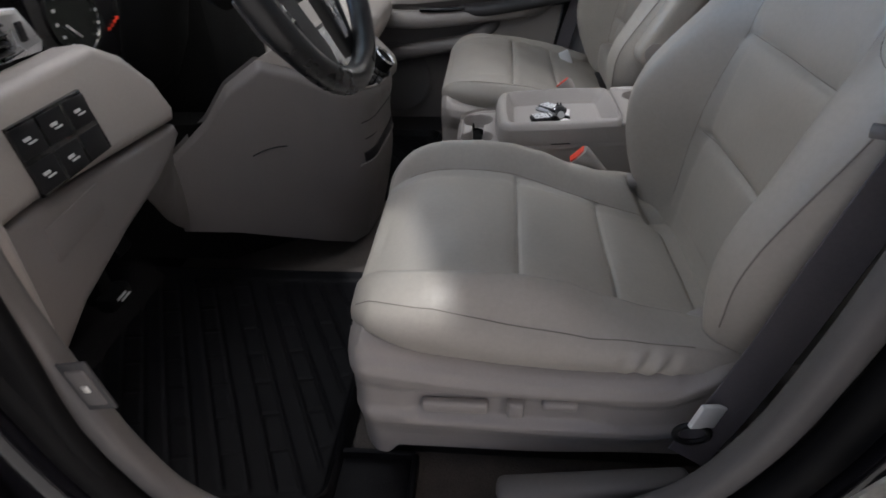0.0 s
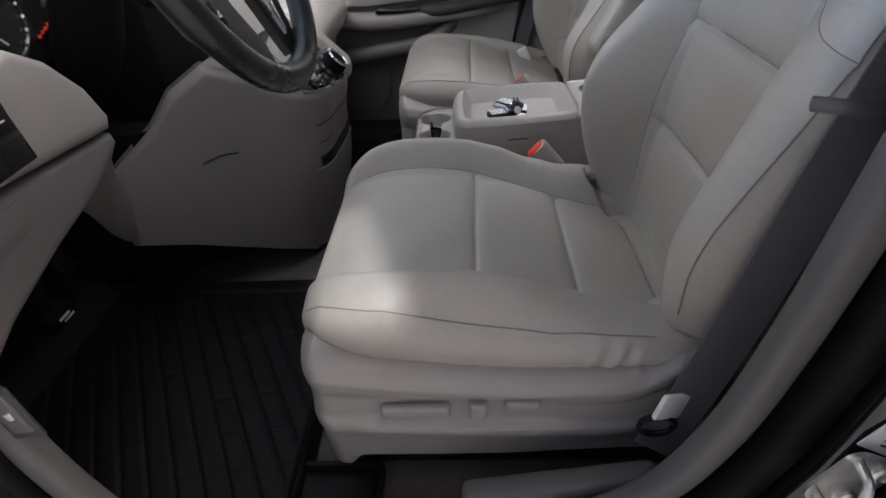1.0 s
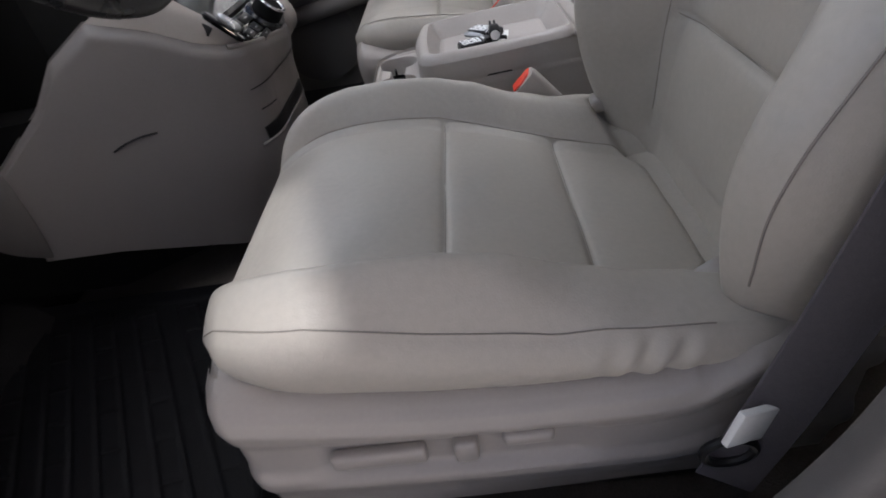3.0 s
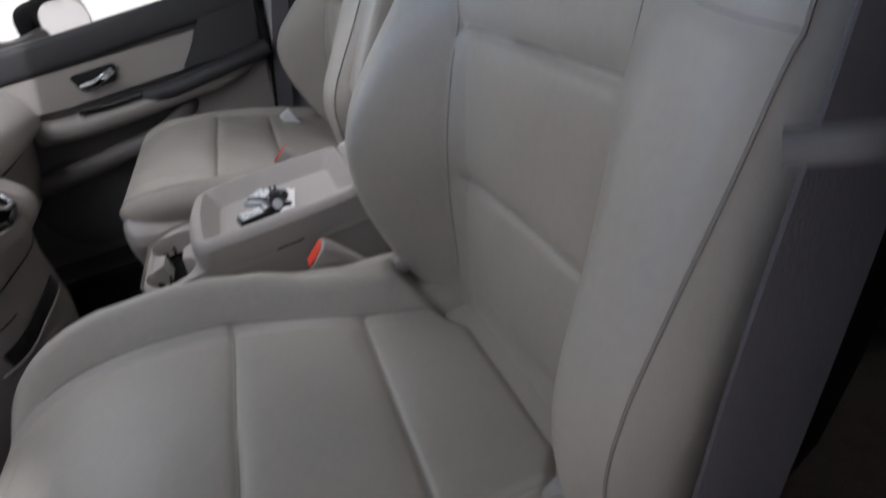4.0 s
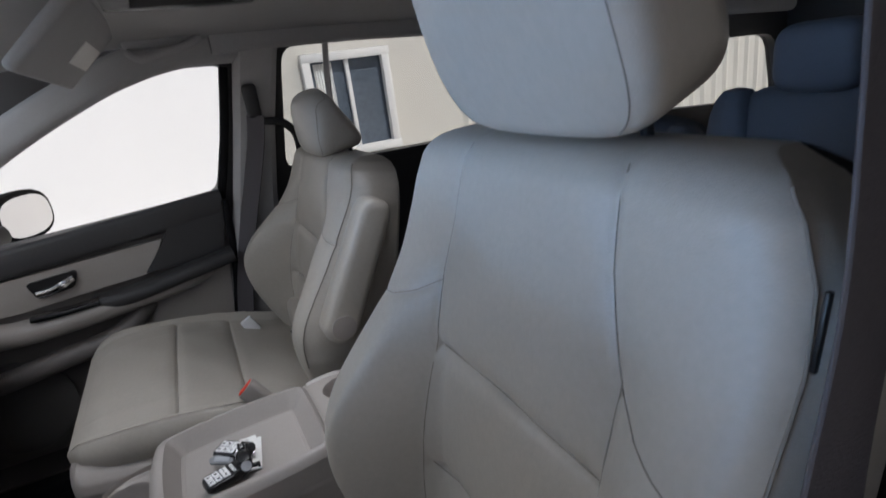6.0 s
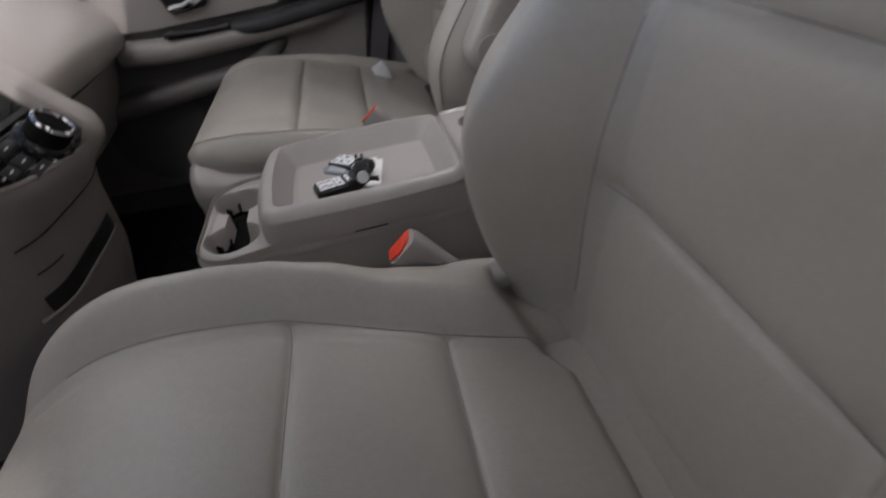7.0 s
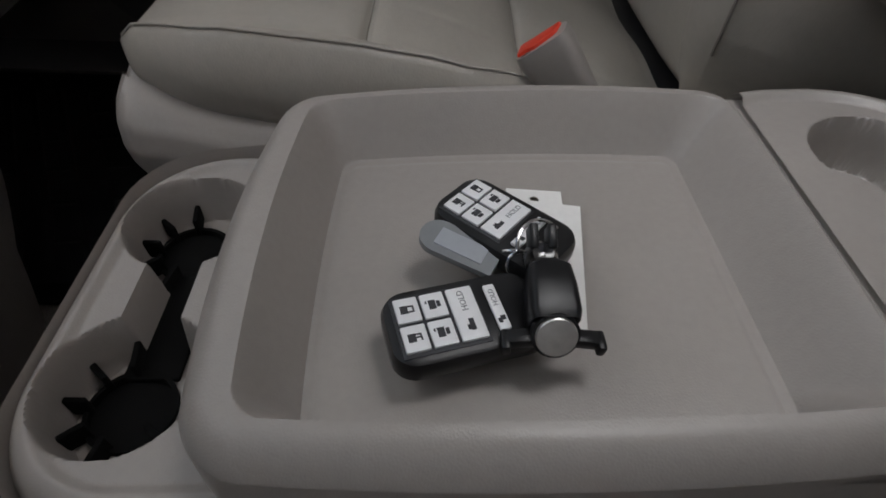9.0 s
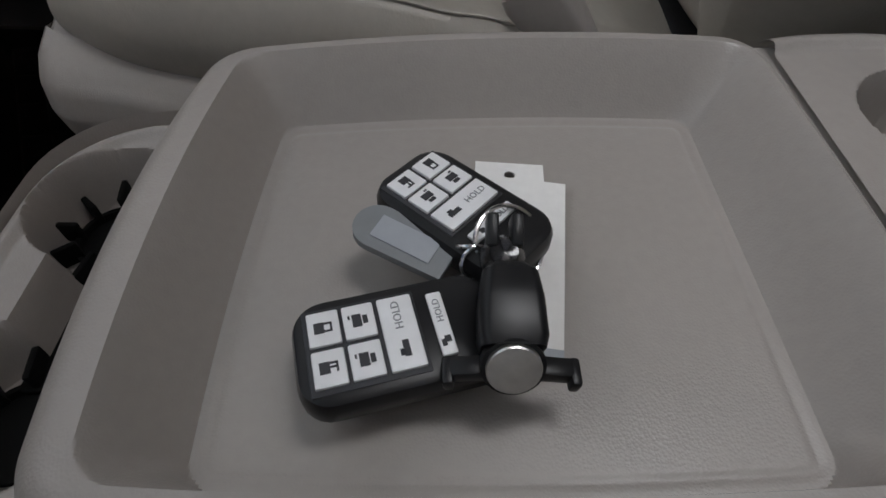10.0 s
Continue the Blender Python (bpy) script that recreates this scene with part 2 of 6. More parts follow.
def round_poly(points, r, n=6):
    """A polygon with filleted corners."""
    p = np.asarray(points, float)
    out = []
    for a, b, c in zip(np.roll(p, 1, 0), p, np.roll(p, -1, 0)):
        u, v = a - b, c - b
        lu, lv = np.linalg.norm(u), np.linalg.norm(v)
        k = min(r, 0.45 * lu, 0.45 * lv)
        p0, p1 = b + u / lu * k, b + v / lv * k
        for t in np.linspace(0, 1, n):
            out.append(tuple((1 - t) ** 2 * p0 + 2 * t * (1 - t) * b + t * t * p1))
    return out


SIDE = Matrix(((1, 0, 0, 0), (0, 0, 1, 0), (0, 1, 0, 0), (0, 0, 0, 1)))  # plate's (x, y) to the car's (x, z), thick towards +y


def side_at(y):
    return Matrix.Translation((0, y, 0)) @ SIDE


# ---- the ground and the building beside the car ----
structure("ground", rbox(0, 0, -0.11, 160, 160, 0.1, 0), CONCRETE, "pale grey concrete ground around the parked car", "ground", smooth=0)
xs = np.arange(0.8, 9.0, 0.05)
rib = np.where(((np.arange(len(xs)) % 4) < 1) & (xs > 2.7), 0.025, 0.0)
siding = [(float(x), float(4.5 - r)) for x, r in zip(xs, rib)]
loops = [np.array([(x, y, z) for x, y in siding] + [(9.0, 4.7, z), (0.8, 4.7, z)]) for z in (-0.06, 0.50)]
low = loft(loops)
loops = [np.array([(x, y, z) for x, y in siding] + [(9.0, 4.7, z), (0.8, 4.7, z)]) for z in (1.40, 3.6)]
high = loft(loops)


def siding_piece(a, b, z0, z1):
    pts = [(x, y) for x, y in siding if a <= x <= b]
    return loft([np.array([(x, y, z) for x, y in pts] + [(pts[-1][0], 4.7, z), (pts[0][0], 4.7, z)]) for z in (z0, z1)])


building = thing("building", "cream ribbed metal clad building beside the car", "building", (4.6, 4.6, -0.06))
part("wall", join(low, high, siding_piece(0.8, 1.27, 0.50, 1.40), siding_piece(2.02, 9.0, 0.50, 1.40)), SIDING, building, smooth=0)
hw = part("window", join(rbox(1.65, 4.47, 0.54, 0.80, 0.07, 0.07, 0.006), rbox(1.65, 4.47, 1.36, 0.80, 0.07, 0.07, 0.006),
                         rbox(1.285, 4.47, 0.95, 0.07, 0.07, 0.76, 0.006), rbox(2.005, 4.47, 0.95, 0.07, 0.07, 0.76, 0.006),
                         rbox(1.65, 4.49, 0.95, 0.035, 0.04, 0.76, 0.004)), WHITE_WALL, building, "white framed window")
part("pane", rbox(1.65, 4.52, 0.95, 0.70, 0.006, 0.78, 0), SKY_PANE, hw, "window pane with the sky's reflection put into its colour")
part("curtain", sweep([(1.36 + 0.012 * k, 4.50 + 0.008 * (-1) ** k, 0.94) for k in range(14)], round_rect(0.004, 0.74, 0.001, 1), side=(0, 1, 0)), WHITE_WALL, hw, "pale hanging curtain")
structure("wall_far", rbox(-6.6, 4.65, 1.9, 14.8, 0.2, 4.0, 0), WHITE_WALL, "plain white painted wall across the yard", "wall", smooth=0)

# Unseen boards, added so their gap shapes the sun patch on the cushion.
structure("sun_mask_boards", join(rbox(3.43, -1.75, 2.7, 6.0, 0.2, 1.6, 0), rbox(-2.75, -1.75, 2.7, 6.0, 0.2, 1.6, 0), rbox(0.34, -1.75, 2.165, 0.18, 0.2, 0.53, 0), rbox(0.34, -1.75, 3.27, 0.18, 0.2, 0.46, 0)), WHITE_WALL, "unseen white boards added to cut the sun to a patch", "fascia", smooth=0)

# ---- the car's shell ----
structure("floor", rbox(0.75, 0.40, 0.30, 3.7, 1.50, 0.08, 0.01), FLOOR_CARPET, "dark grey carpeted car floor", "floor")
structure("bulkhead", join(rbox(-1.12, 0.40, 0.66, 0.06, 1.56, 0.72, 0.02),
                           moved(rbox(0, 0, 0, 0.42, 1.5, 0.03, 0.01), pose(-0.95, 0.40, 0.42, 0, 30, 0))), SHADED_CARPET, "carpeted bulkhead in the footwells, shade put into its colour", "bulkhead")

# roof lining, arched across, with the sunroof's opening
ROOF_X, ROOF_Y = (-0.20, 2.6), (-0.36, 1.16)


def roof_z(x, y):
    v = (y - 0.40) / 0.76
    return 1.374 - 0.055 * np.abs(v) ** 2.4 - 0.03 * np.clip((0.1 - x) / 0.3, 0, 1) ** 2 - 0.02 * np.clip(x - 0.5, 0, 2)


def roof_piece(x0, x1, y0, y1, nx, ny, dz=0.0, flip=False):
    gx, gy = np.meshgrid(np.linspace(x0, x1, nx), np.linspace(y0, y1, ny), indexing="ij")
    return grid_shape(gx, gy, roof_z(gx, gy) + dz, flip)


SX0, SX1, SY0, SY1 = 0.075, 0.325, 0.02, 0.82
pieces = []
for dz in (0.0, 0.05):
    pieces += [roof_piece(ROOF_X[0], SX0, *ROOF_Y, 8, 24, dz), roof_piece(SX1, ROOF_X[1], *ROOF_Y, 14, 24, dz),
               roof_piece(SX0, SX1, ROOF_Y[0], SY0, 8, 10, dz), roof_piece(SX0, SX1, SY1, ROOF_Y[1], 8, 10, dz)]
hole = [(SX0, SY0), (SX1, SY0), (SX1, SY1), (SX0, SY1)]
for (xa, ya), (xb, yb) in zip(hole, hole[1:] + hole[:1]):
    gx = np.array([np.linspace(xa, xb, 8)] * 2)
    gy = np.array([np.linspace(ya, yb, 8)] * 2)
    gz = roof_z(gx, gy)
    gz[1] += 0.05
    pieces.append(grid_shape(gx, gy, gz))
structure("ceiling", join(*pieces), LINER, "grey cloth roof lining of the car with a sunroof opening", "roof lining")

sunroof = thing("sunroof", "glass sunroof in a black frame, its grey shade slid back", "sunroof", (0.26, 0.40, 1.43))
rim = [(SX0 + 0.02, SY0 + 0.02), (SX1 - 0.02, SY0 + 0.02), (SX1 - 0.02, SY1 - 0.02), (SX0 + 0.02, SY1 - 0.02)]
frame_path = [(x, y, float(roof_z(x, y)) + 0.02) for x, y in rim]
part("frame", join(*[rbox((a[0] + b[0]) / 2, (a[1] + b[1]) / 2, (a[2] + b[2]) / 2, abs(a[0] - b[0]) + 0.045, abs(a[1] - b[1]) + 0.045, 0.066, 0.006)
                     for a, b in zip(frame_path, frame_path[1:] + frame_path[:1])]), BLACK, sunroof)
part("pane", rbox(0.215, 0.41, 1.402, 0.24, 0.76, 0.004, 0), CLEAR, sunroof, "clear glass pane")
part("shade_handle", rbox(0.395, 0.60, 1.352, 0.07, 0.14, 0.04, 0.015, 3), LINER, sunroof, "grey moulded overhead pod")

# passenger side: door panel, window openings, pillars
WIN = round_poly([(0.197, 0.943), (0.293, 1.262), (0.172, 1.266), (0.037, 1.233), (-0.098, 1.176), (-0.227, 1.110), (-0.40, 1.0), (-0.50, 0.91), (-0.268, 0.918)], 0.035)
REAR_WIN = round_poly([(0.385, 0.966), (0.440, 1.288), (0.56, 1.292), (1.55, 1.25), (1.55, 0.955)], 0.045)
QUARTER = round_poly([(1.80, 0.915), (1.85, 1.15), (2.50, 1.135), (2.57, 0.86)], 0.07)
structure("wall_passenger_side", plate([(-1.1, 0.3), (2.6, 0.3), (2.6, 1.32), (0.30, 1.38), (-0.18, 1.36), (-0.62, 1.05), (-1.1, 0.92)],
                                       [WIN, REAR_WIN, QUARTER], 0.05, side_at(1.20)), TRIM_DARK, "charcoal inner side of the car with window openings", "car side")
for k, (w, g, lab) in enumerate(((WIN, CLEAR, "clear front passenger door glass"), (REAR_WIN, TINTED, "tinted sliding door glass"), (QUARTER, TINTED, "tinted rear quarter glass"))):
    ob = structure("window_%d" % (k + 1), plate(w, (), 0.003, side_at(1.232)), g, lab, "window", smooth=0)
    ob.visible_shadow = g is not CLEAR

# driver side behind the open door: rear side wall with its glass
DRV_WIN = [(0.62, 0.966), (0.60, 1.26), (1.55, 1.25), (1.55, 0.955)]
structure("wall_driver_side", plate([(0.42, 0.3), (2.6, 0.3), (2.6, 1.36), (0.42, 1.38)], [DRV_WIN], 0.05, side_at(-0.45)), TRIM_DARK,
          "charcoal inner side of the car behind the driver", "car side")
structure("window_4", plate(DRV_WIN, (), 0.003, side_at(-0.43)), TINTED, "tinted driver side rear glass", "window", smooth=0)
structure("roof_rail_driver", sweep(spline([(-0.22, -0.385, 1.34), (0.1, -0.40, 1.36), (0.5, -0.405, 1.365), (1.2, -0.405, 1.35)], 16), round_rect(0.07, 0.05, 0.015), side=(0, 1, 0)),
          PAINT, "black painted roof rail above the open driver door", "roof rail")
# tail of the car
TAIL = round_poly([(-0.32, 0.80), (1.12, 0.80), (1.06, 1.165), (-0.26, 1.165)], 0.10)
TAILM = Matrix(((0, 0, 1, 2.58), (1, 0, 0, 0), (0, 1, 0, 0), (0, 0, 0, 1)))
structure("wall_tail", plate([(-0.42, 0.3), (1.22, 0.3), (1.22, 1.40), (-0.42, 1.40)], [TAIL], 0.05, TAILM), TRIM_DARK, "charcoal tailgate with its window opening", "tailgate")
structure("window_5", plate(TAIL, (), 0.003, Matrix.Translation((0.03, 0, 0)) @ TAILM), TINTED, "tinted tailgate glass", "window", smooth=0)
# windscreen
gx, gy = np.meshgrid(np.linspace(0, 1, 6), np.linspace(-0.36, 1.16, 12), indexing="ij")
ob = structure("window_6", grid_shape(-0.22 - gx * 0.86, gy, 1.385 - 0.42 * gx - 0.03 * np.abs((gy - 0.4) / 0.76) ** 2), CLEAR, "clear windscreen", "windscreen")
ob.visible_shadow = False
structure("sunshade_band", grid_shape(-0.223 - gx * 0.14, gy, 1.384 - 0.07 * gx - 0.03 * np.abs((gy - 0.4) / 0.76) ** 2), glass("blue_shade_band", (0.25, 0.45, 0.62)), "blue tinted band along the windscreen's top", "windscreen band").visible_shadow = False
structure("a_pillar_passenger", sweep(spline([(0.330, 1.172, 1.300), (0.172, 1.170, 1.299), (0.037, 1.168, 1.268), (-0.098, 1.165, 1.212), (-0.227, 1.160, 1.146), (-0.40, 1.150, 1.036), (-0.56, 1.135, 0.925)], 40),
                                      round_rect(0.060, 0.078, 0.026, 4), side=(0, 1, 0)), LINER, "grey cloth covered windscreen pillar running into the roof edge", "pillar")
structure("a_pillar_driver", sweep(spline([(-0.03, -0.39, 1.32), (-0.14, -0.385, 1.255), (-0.30, -0.36, 1.15), (-0.55, -0.34, 1.02), (-0.85, -0.33, 0.93)], 20),
                                   round_rect(0.06, 0.085, 0.025, 4), side=(0, 1, 0)), LINER, "grey cloth covered windscreen pillar by the open door", "pillar")
structure("header_passenger", sweep(spline([(0.26, 1.15, 1.318), (0.35, 1.155, 1.320), (0.9, 1.16, 1.31), (1.6, 1.16, 1.285), (2.5, 1.15, 1.25)], 24),
                                    round_rect(0.07, 0.07, 0.025, 4), side=(0, 1, 0)), LINER, "grey lining along the roof edge above the doors", "roof rail")
structure("b_pillar_passenger", loft([np.array([(x0 + dx, 1.175 - dy, z) for dx, dy in ((0, 0), (0.0, 0.02), (0.015, 0.035), (w - 0.015, 0.035), (w, 0.02), (w, 0))])
                                      for z, x0, w in ((0.40, 0.10, 0.16), (0.75, 0.18, 0.14), (0.92, 0.226, 0.115), (1.10, 0.27, 0.105), (1.28, 0.31, 0.11), (1.33, 0.315, 0.14))]),
          B_PILLAR, "grey plastic pillar between the passenger doors", "pillar")


# ---- passenger door trim ----
door = tagged(new("door_1"), "closed front passenger door trimmed in grey and charcoal", "car door", kind="structure")
part("upper_trim", sweep(spline([(-0.62, 1.17, 0.865), (-0.3, 1.165, 0.885), (-0.05, 1.165, 0.905), (0.2, 1.165, 0.925)], 16), round_rect(0.035, 0.07, 0.014, 3), side=(0, 1, 0)),
     TRIM_DARK, door, "charcoal soft upper door trim")
part("door_skin", plate([(-0.70, 0.38), (0.17, 0.38), (0.20, 0.9), (-0.70, 0.86)], (), 0.02, side_at(1.175)), SHADED_TRIM, door, "grey moulded door panel")
part("trim_panel", plate([(-0.56, 0.77), (-0.30, 0.765), (-0.02, 0.785), (0.02, 0.84), (0.035, 0.865), (-0.25, 0.85), (-0.56, 0.835)], (), 0.022, side_at(1.155), 0.006), TRIM, door)
part("pull_cup", plate([(-0.02, 0.79), (0.17, 0.79), (0.20, 0.925), (0.065, 0.905), (0.03, 0.85)], (), 0.03, side_at(1.148), 0.010), TRIM_DARK, door, "charcoal grab pocket surround")
part("armrest", sweep(spline([(-0.15, 1.142, 0.748), (-0.08, 1.126, 0.752), (0.05, 1.125, 0.770), (0.19, 1.13, 0.792)], 18), round_rect(0.075, 0.034, 0.014, 3), side=(0, 1, 0)),
     TRIM_DARK, door, "charcoal armrest with window switches")
part("armrest_front", sweep(spline([(-0.38, 1.160, 0.722), (-0.30, 1.138, 0.722), (-0.18, 1.130, 0.730), (-0.05, 1.134, 0.742), (0.08, 1.150, 0.756), (0.14, 1.20, 0.765)], 20), round_rect(0.075, 0.052, 0.024, 4), side=(0, 1, 0)), TRIM, door, "grey front of the armrest")
part("switch_block", sweep(spline([(-0.27, 1.118, 0.757), (-0.20, 1.112, 0.757), (-0.13, 1.112, 0.761)], 8), round_rect(0.040, 0.012, 0.004, 2), side=(0, 1, 0)), GLOSS, door, "gloss black window switch block")
part("lower_panel", plate([(-0.09, 0.55), (0.14, 0.50), (0.175, 0.76), (-0.02, 0.735), (-0.06, 0.65)], (), 0.03, side_at(1.148), 0.010), TRIM, door)
part("map_pocket", sweep(spline([(-0.45, 1.15, 0.60), (-0.25, 1.13, 0.635), (-0.1, 1.132, 0.665), (-0.04, 1.165, 0.705), (-0.02, 1.20, 0.72)], 16), round_rect(0.060, 0.045, 0.020, 4), side=(0, 1, 0)), SHADED_TRIM, door, "grey lip of the door pocket")
part("speaker_shroud", turned([(0.0, 0.0), (0.10, 0.0), (0.115, 0.012), (0.12, 0.03), (0.12, 0.031), (0.0, 0.031)], 28, (0, 0, 0)), SHADED_PILLAR, door, "round speaker grille").matrix_local = pose(-0.37, 1.185, 0.53, 90, 0, 0)
handle = part("handle_recess", plate(round_poly([(-0.268, 0.832), (-0.252, 0.790), (-0.172, 0.800), (-0.160, 0.840)], 0.012), (), 0.02, side_at(1.146), 0.004), BLACK, door, "black recess of the door opener")
part("handle", sweep(spline([(-0.250, 1.141, 0.803), (-0.215, 1.134, 0.808), (-0.188, 1.134, 0.818), (-0.172, 1.142, 0.824)], 12), round_rect(0.010, 0.017, 0.004, 2), side=(0, 1, 0)), CHROME, handle, "chrome door opener")
part("seal", sweep(spline([(0.205, 1.15, 0.93), (0.19, 1.15, 0.75), (0.16, 1.15, 0.6), (0.13, 1.15, 0.42)], 12), round_rect(0.018, 0.018, 0.006, 2), side=(0, 1, 0)), RUBBER, door, "black rubber door seal")
part("window_channel", sweep(spline([(0.20, 1.195, 0.93), (0.245, 1.195, 1.08), (0.285, 1.195, 1.255)], 10), round_rect(0.02, 0.022, 0.004, 2), side=(0, 1, 0)), RUBBER, door)

mirror = thing("wing_mirror", "black wing mirror outside the passenger window", "wing mirror", (-0.31, 1.5, 0.88))
a = np.linspace(0, 2 * math.pi, 24, endpoint=False)
oval = np.stack([0.105 * np.sign(np.cos(a)) * np.abs(np.cos(a)) ** 0.75, 0.075 * np.sign(np.sin(a)) * np.abs(np.sin(a)) ** 0.75], 1)
mm = pose(-0.34, 1.62, 0.925, 0, 0, 58)
shell = [np.array([(px * s, dy, pz * s) for px, pz in oval]) for s, dy in ((0.97, -0.028), (1.0, -0.02), (1.0, 0.0), (0.9, 0.05), (0.6, 0.085), (0.2, 0.1))]
part("housing", moved(loft(shell), mm), MATT, mirror)
part("glass", moved(loft([np.array([(px * 0.86, dy, pz * 0.80) for px, pz in oval]) for dy in (-0.034, -0.0295)]), mm), MIRROR, mirror, "silvered mirror glass")
part("foot", sweep(spline([(-0.42, 1.27, 0.90), (-0.40, 1.38, 0.89), (-0.36, 1.5, 0.90)], 8), circle(0.03, 10, 0.022), side=(0, 0, 1)), BLACK, mirror)

grab = thing("grab_handle", "grey folded grab handle under the roof edge", "grab handle", (0.16, 1.10, 1.31))
part("bar", sweep(spline([(0.085, 1.115, 1.305), (0.10, 1.10, 1.29), (0.16, 1.095, 1.298), (0.215, 1.10, 1.312), (0.235, 1.115, 1.325)], 18), round_rect(0.022, 0.018, 0.008, 3), side=(0, 1, 0)), LINER, grab)
part("mount", rbox(0.16, 1.12, 1.325, 0.17, 0.03, 0.03, 0.012), LINER, grab)
visor = thing("sun_visor", "grey folded sun visor with a white warning label", "sun visor", (-0.05, 0.85, 1.32))
vm = pose(0.004, 0.87, 1.312, -4, -42, 0)
part("flap", moved(rbox(0, 0, 0, 0.165, 0.42, 0.022, 0.0105, 4), vm), LINER, visor)
part("label", moved(rbox(-0.005, 0.10, -0.0118, 0.050, 0.16, 0.002, 0), vm), PAPER, visor, "white paper label", smooth=0)
hook = thing("coat_hook", "dark coat hook on the roof lining", "coat hook", (0.55, 1.05, 1.36))
part("base", rbox(0.55, 1.06, 1.355, 0.05, 0.03, 0.02, 0.006), TRIM_DARK, hook)

# passenger belt on the pillar
pbelt = thing("seat_belt", "grey seat belt hanging from the passenger pillar", "seat belt", (0.33, 1.12, 1.1), "front seat belts")
part("anchor", rbox(0.325, 1.125, 1.165, 0.035, 0.025, 0.085, 0.010, 3), TRIM_DARK, pbelt, "charcoal height adjuster")
part("webbing", sweep(spline([(0.325, 1.118, 1.13), (0.318, 1.118, 1.09), (0.285, 1.120, 0.98), (0.245, 1.122, 0.86), (0.20, 1.125, 0.70), (0.17, 1.13, 0.55)], 24), round_rect(0.003, 0.045, 0.001, 1), side=(0.5, 0.9, 0)), BELT, pbelt)
part("loop", sweep(spline([(0.340, 1.09, 1.115), (0.382, 1.08, 1.104), (0.405, 1.08, 1.079), (0.411, 1.08, 1.041), (0.402, 1.08, 0.99)], 20), circle(0.006, 8, 0.010), side=(0, 1, 0)), BLACK, pbelt, "black strap loop by the window")
sbelt = thing("rear_belt", "pale grey rear seat belt hanging by the window", "seat belt", (0.56, 1.15, 1.2))
part("webbing", sweep([(0.556, 1.165, 1.31), (0.548, 1.165, 1.26), (0.541, 1.165, 1.20), (0.535, 1.165, 1.10)], round_rect(0.003, 0.030, 0.001, 1), side=(1, 0.25, 0)), LINER, sbelt)


# ---- rear bench: grey leather, its dark blue shade put into the colour ----
bench = thing("rear_bench", "rear bench with head restraints, blue shade put into its colour", "bench", (1.25, 0.35, 0.34))


def pillow(px, py, pz, sx, sy, sz, e=4.0, n=16):
    """A soft rounded block."""
    u, v = np.meshgrid(np.linspace(-math.pi / 2, math.pi / 2, n), np.linspace(-math.pi, math.pi, 2 * n), indexing="ij")
    f = lambda w: np.sign(w) * np.abs(w) ** (2 / e)
    return grid_shape(px + sx / 2 * f(np.cos(u)) * f(np.cos(v)), py + sy / 2 * f(np.cos(u)) * f(np.sin(v)), pz + sz / 2 * f(np.sin(u)))


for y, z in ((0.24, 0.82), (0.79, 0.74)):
    part("seat_back", pillow(1.28, y, z, 0.17, 0.52, 0.50), SHADED_BENCH, bench)
    part("seat_cushion", pillow(1.02, y, 0.60, 0.50, 0.52, 0.16), SHADED_BENCH, bench)
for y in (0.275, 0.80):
    part("headrest", pillow(1.24, y, 1.118 if y < 0.5 else 1.03, 0.10, 0.165, 0.130), SHADED_BENCH, bench)
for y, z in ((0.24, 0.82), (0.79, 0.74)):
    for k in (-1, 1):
        part("bolster", pillow(1.235, y + k * 0.205, z + 0.01, 0.12, 0.115, 0.47, 3.0, 12), SHADED_BENCH, bench, "raised side bolster")
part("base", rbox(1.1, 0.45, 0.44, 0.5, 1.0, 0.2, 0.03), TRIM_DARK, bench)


# ---- front seats ----
def line_distance(py, pz, pts):
    """Distance of points from a polyline in a plane."""
    best = np.full(np.shape(py), 9.0)
    for (ay, az), (by, bz) in zip(pts[:-1], pts[1:]):
        dy, dz = by - ay, bz - az
        t = np.clip(((py - ay) * dy + (pz - az) * dz) / (dy * dy + dz * dz), 0, 1)
        best = np.minimum(best, np.hypot(py - ay - t * dy, pz - az - t * dz))
    return best


def crease(dist, depth, width=0.0045):
    """A sewn seam: a sharp fold with softly swelling leather on both sides."""
    return -depth * np.exp(-(dist / width) ** 2) - depth * 0.8 * np.exp(-(dist / (4 * width)) ** 2)


def bolster_seam(x):
    if STYLE["flat"]:
        return np.full(np.shape(x), 0.215)
    return np.interp(x, [-0.25, -0.1, 0.0, 0.15, 0.3], [0.155, 0.163, 0.160, 0.145, 0.131])


SEAM_LINES = {}


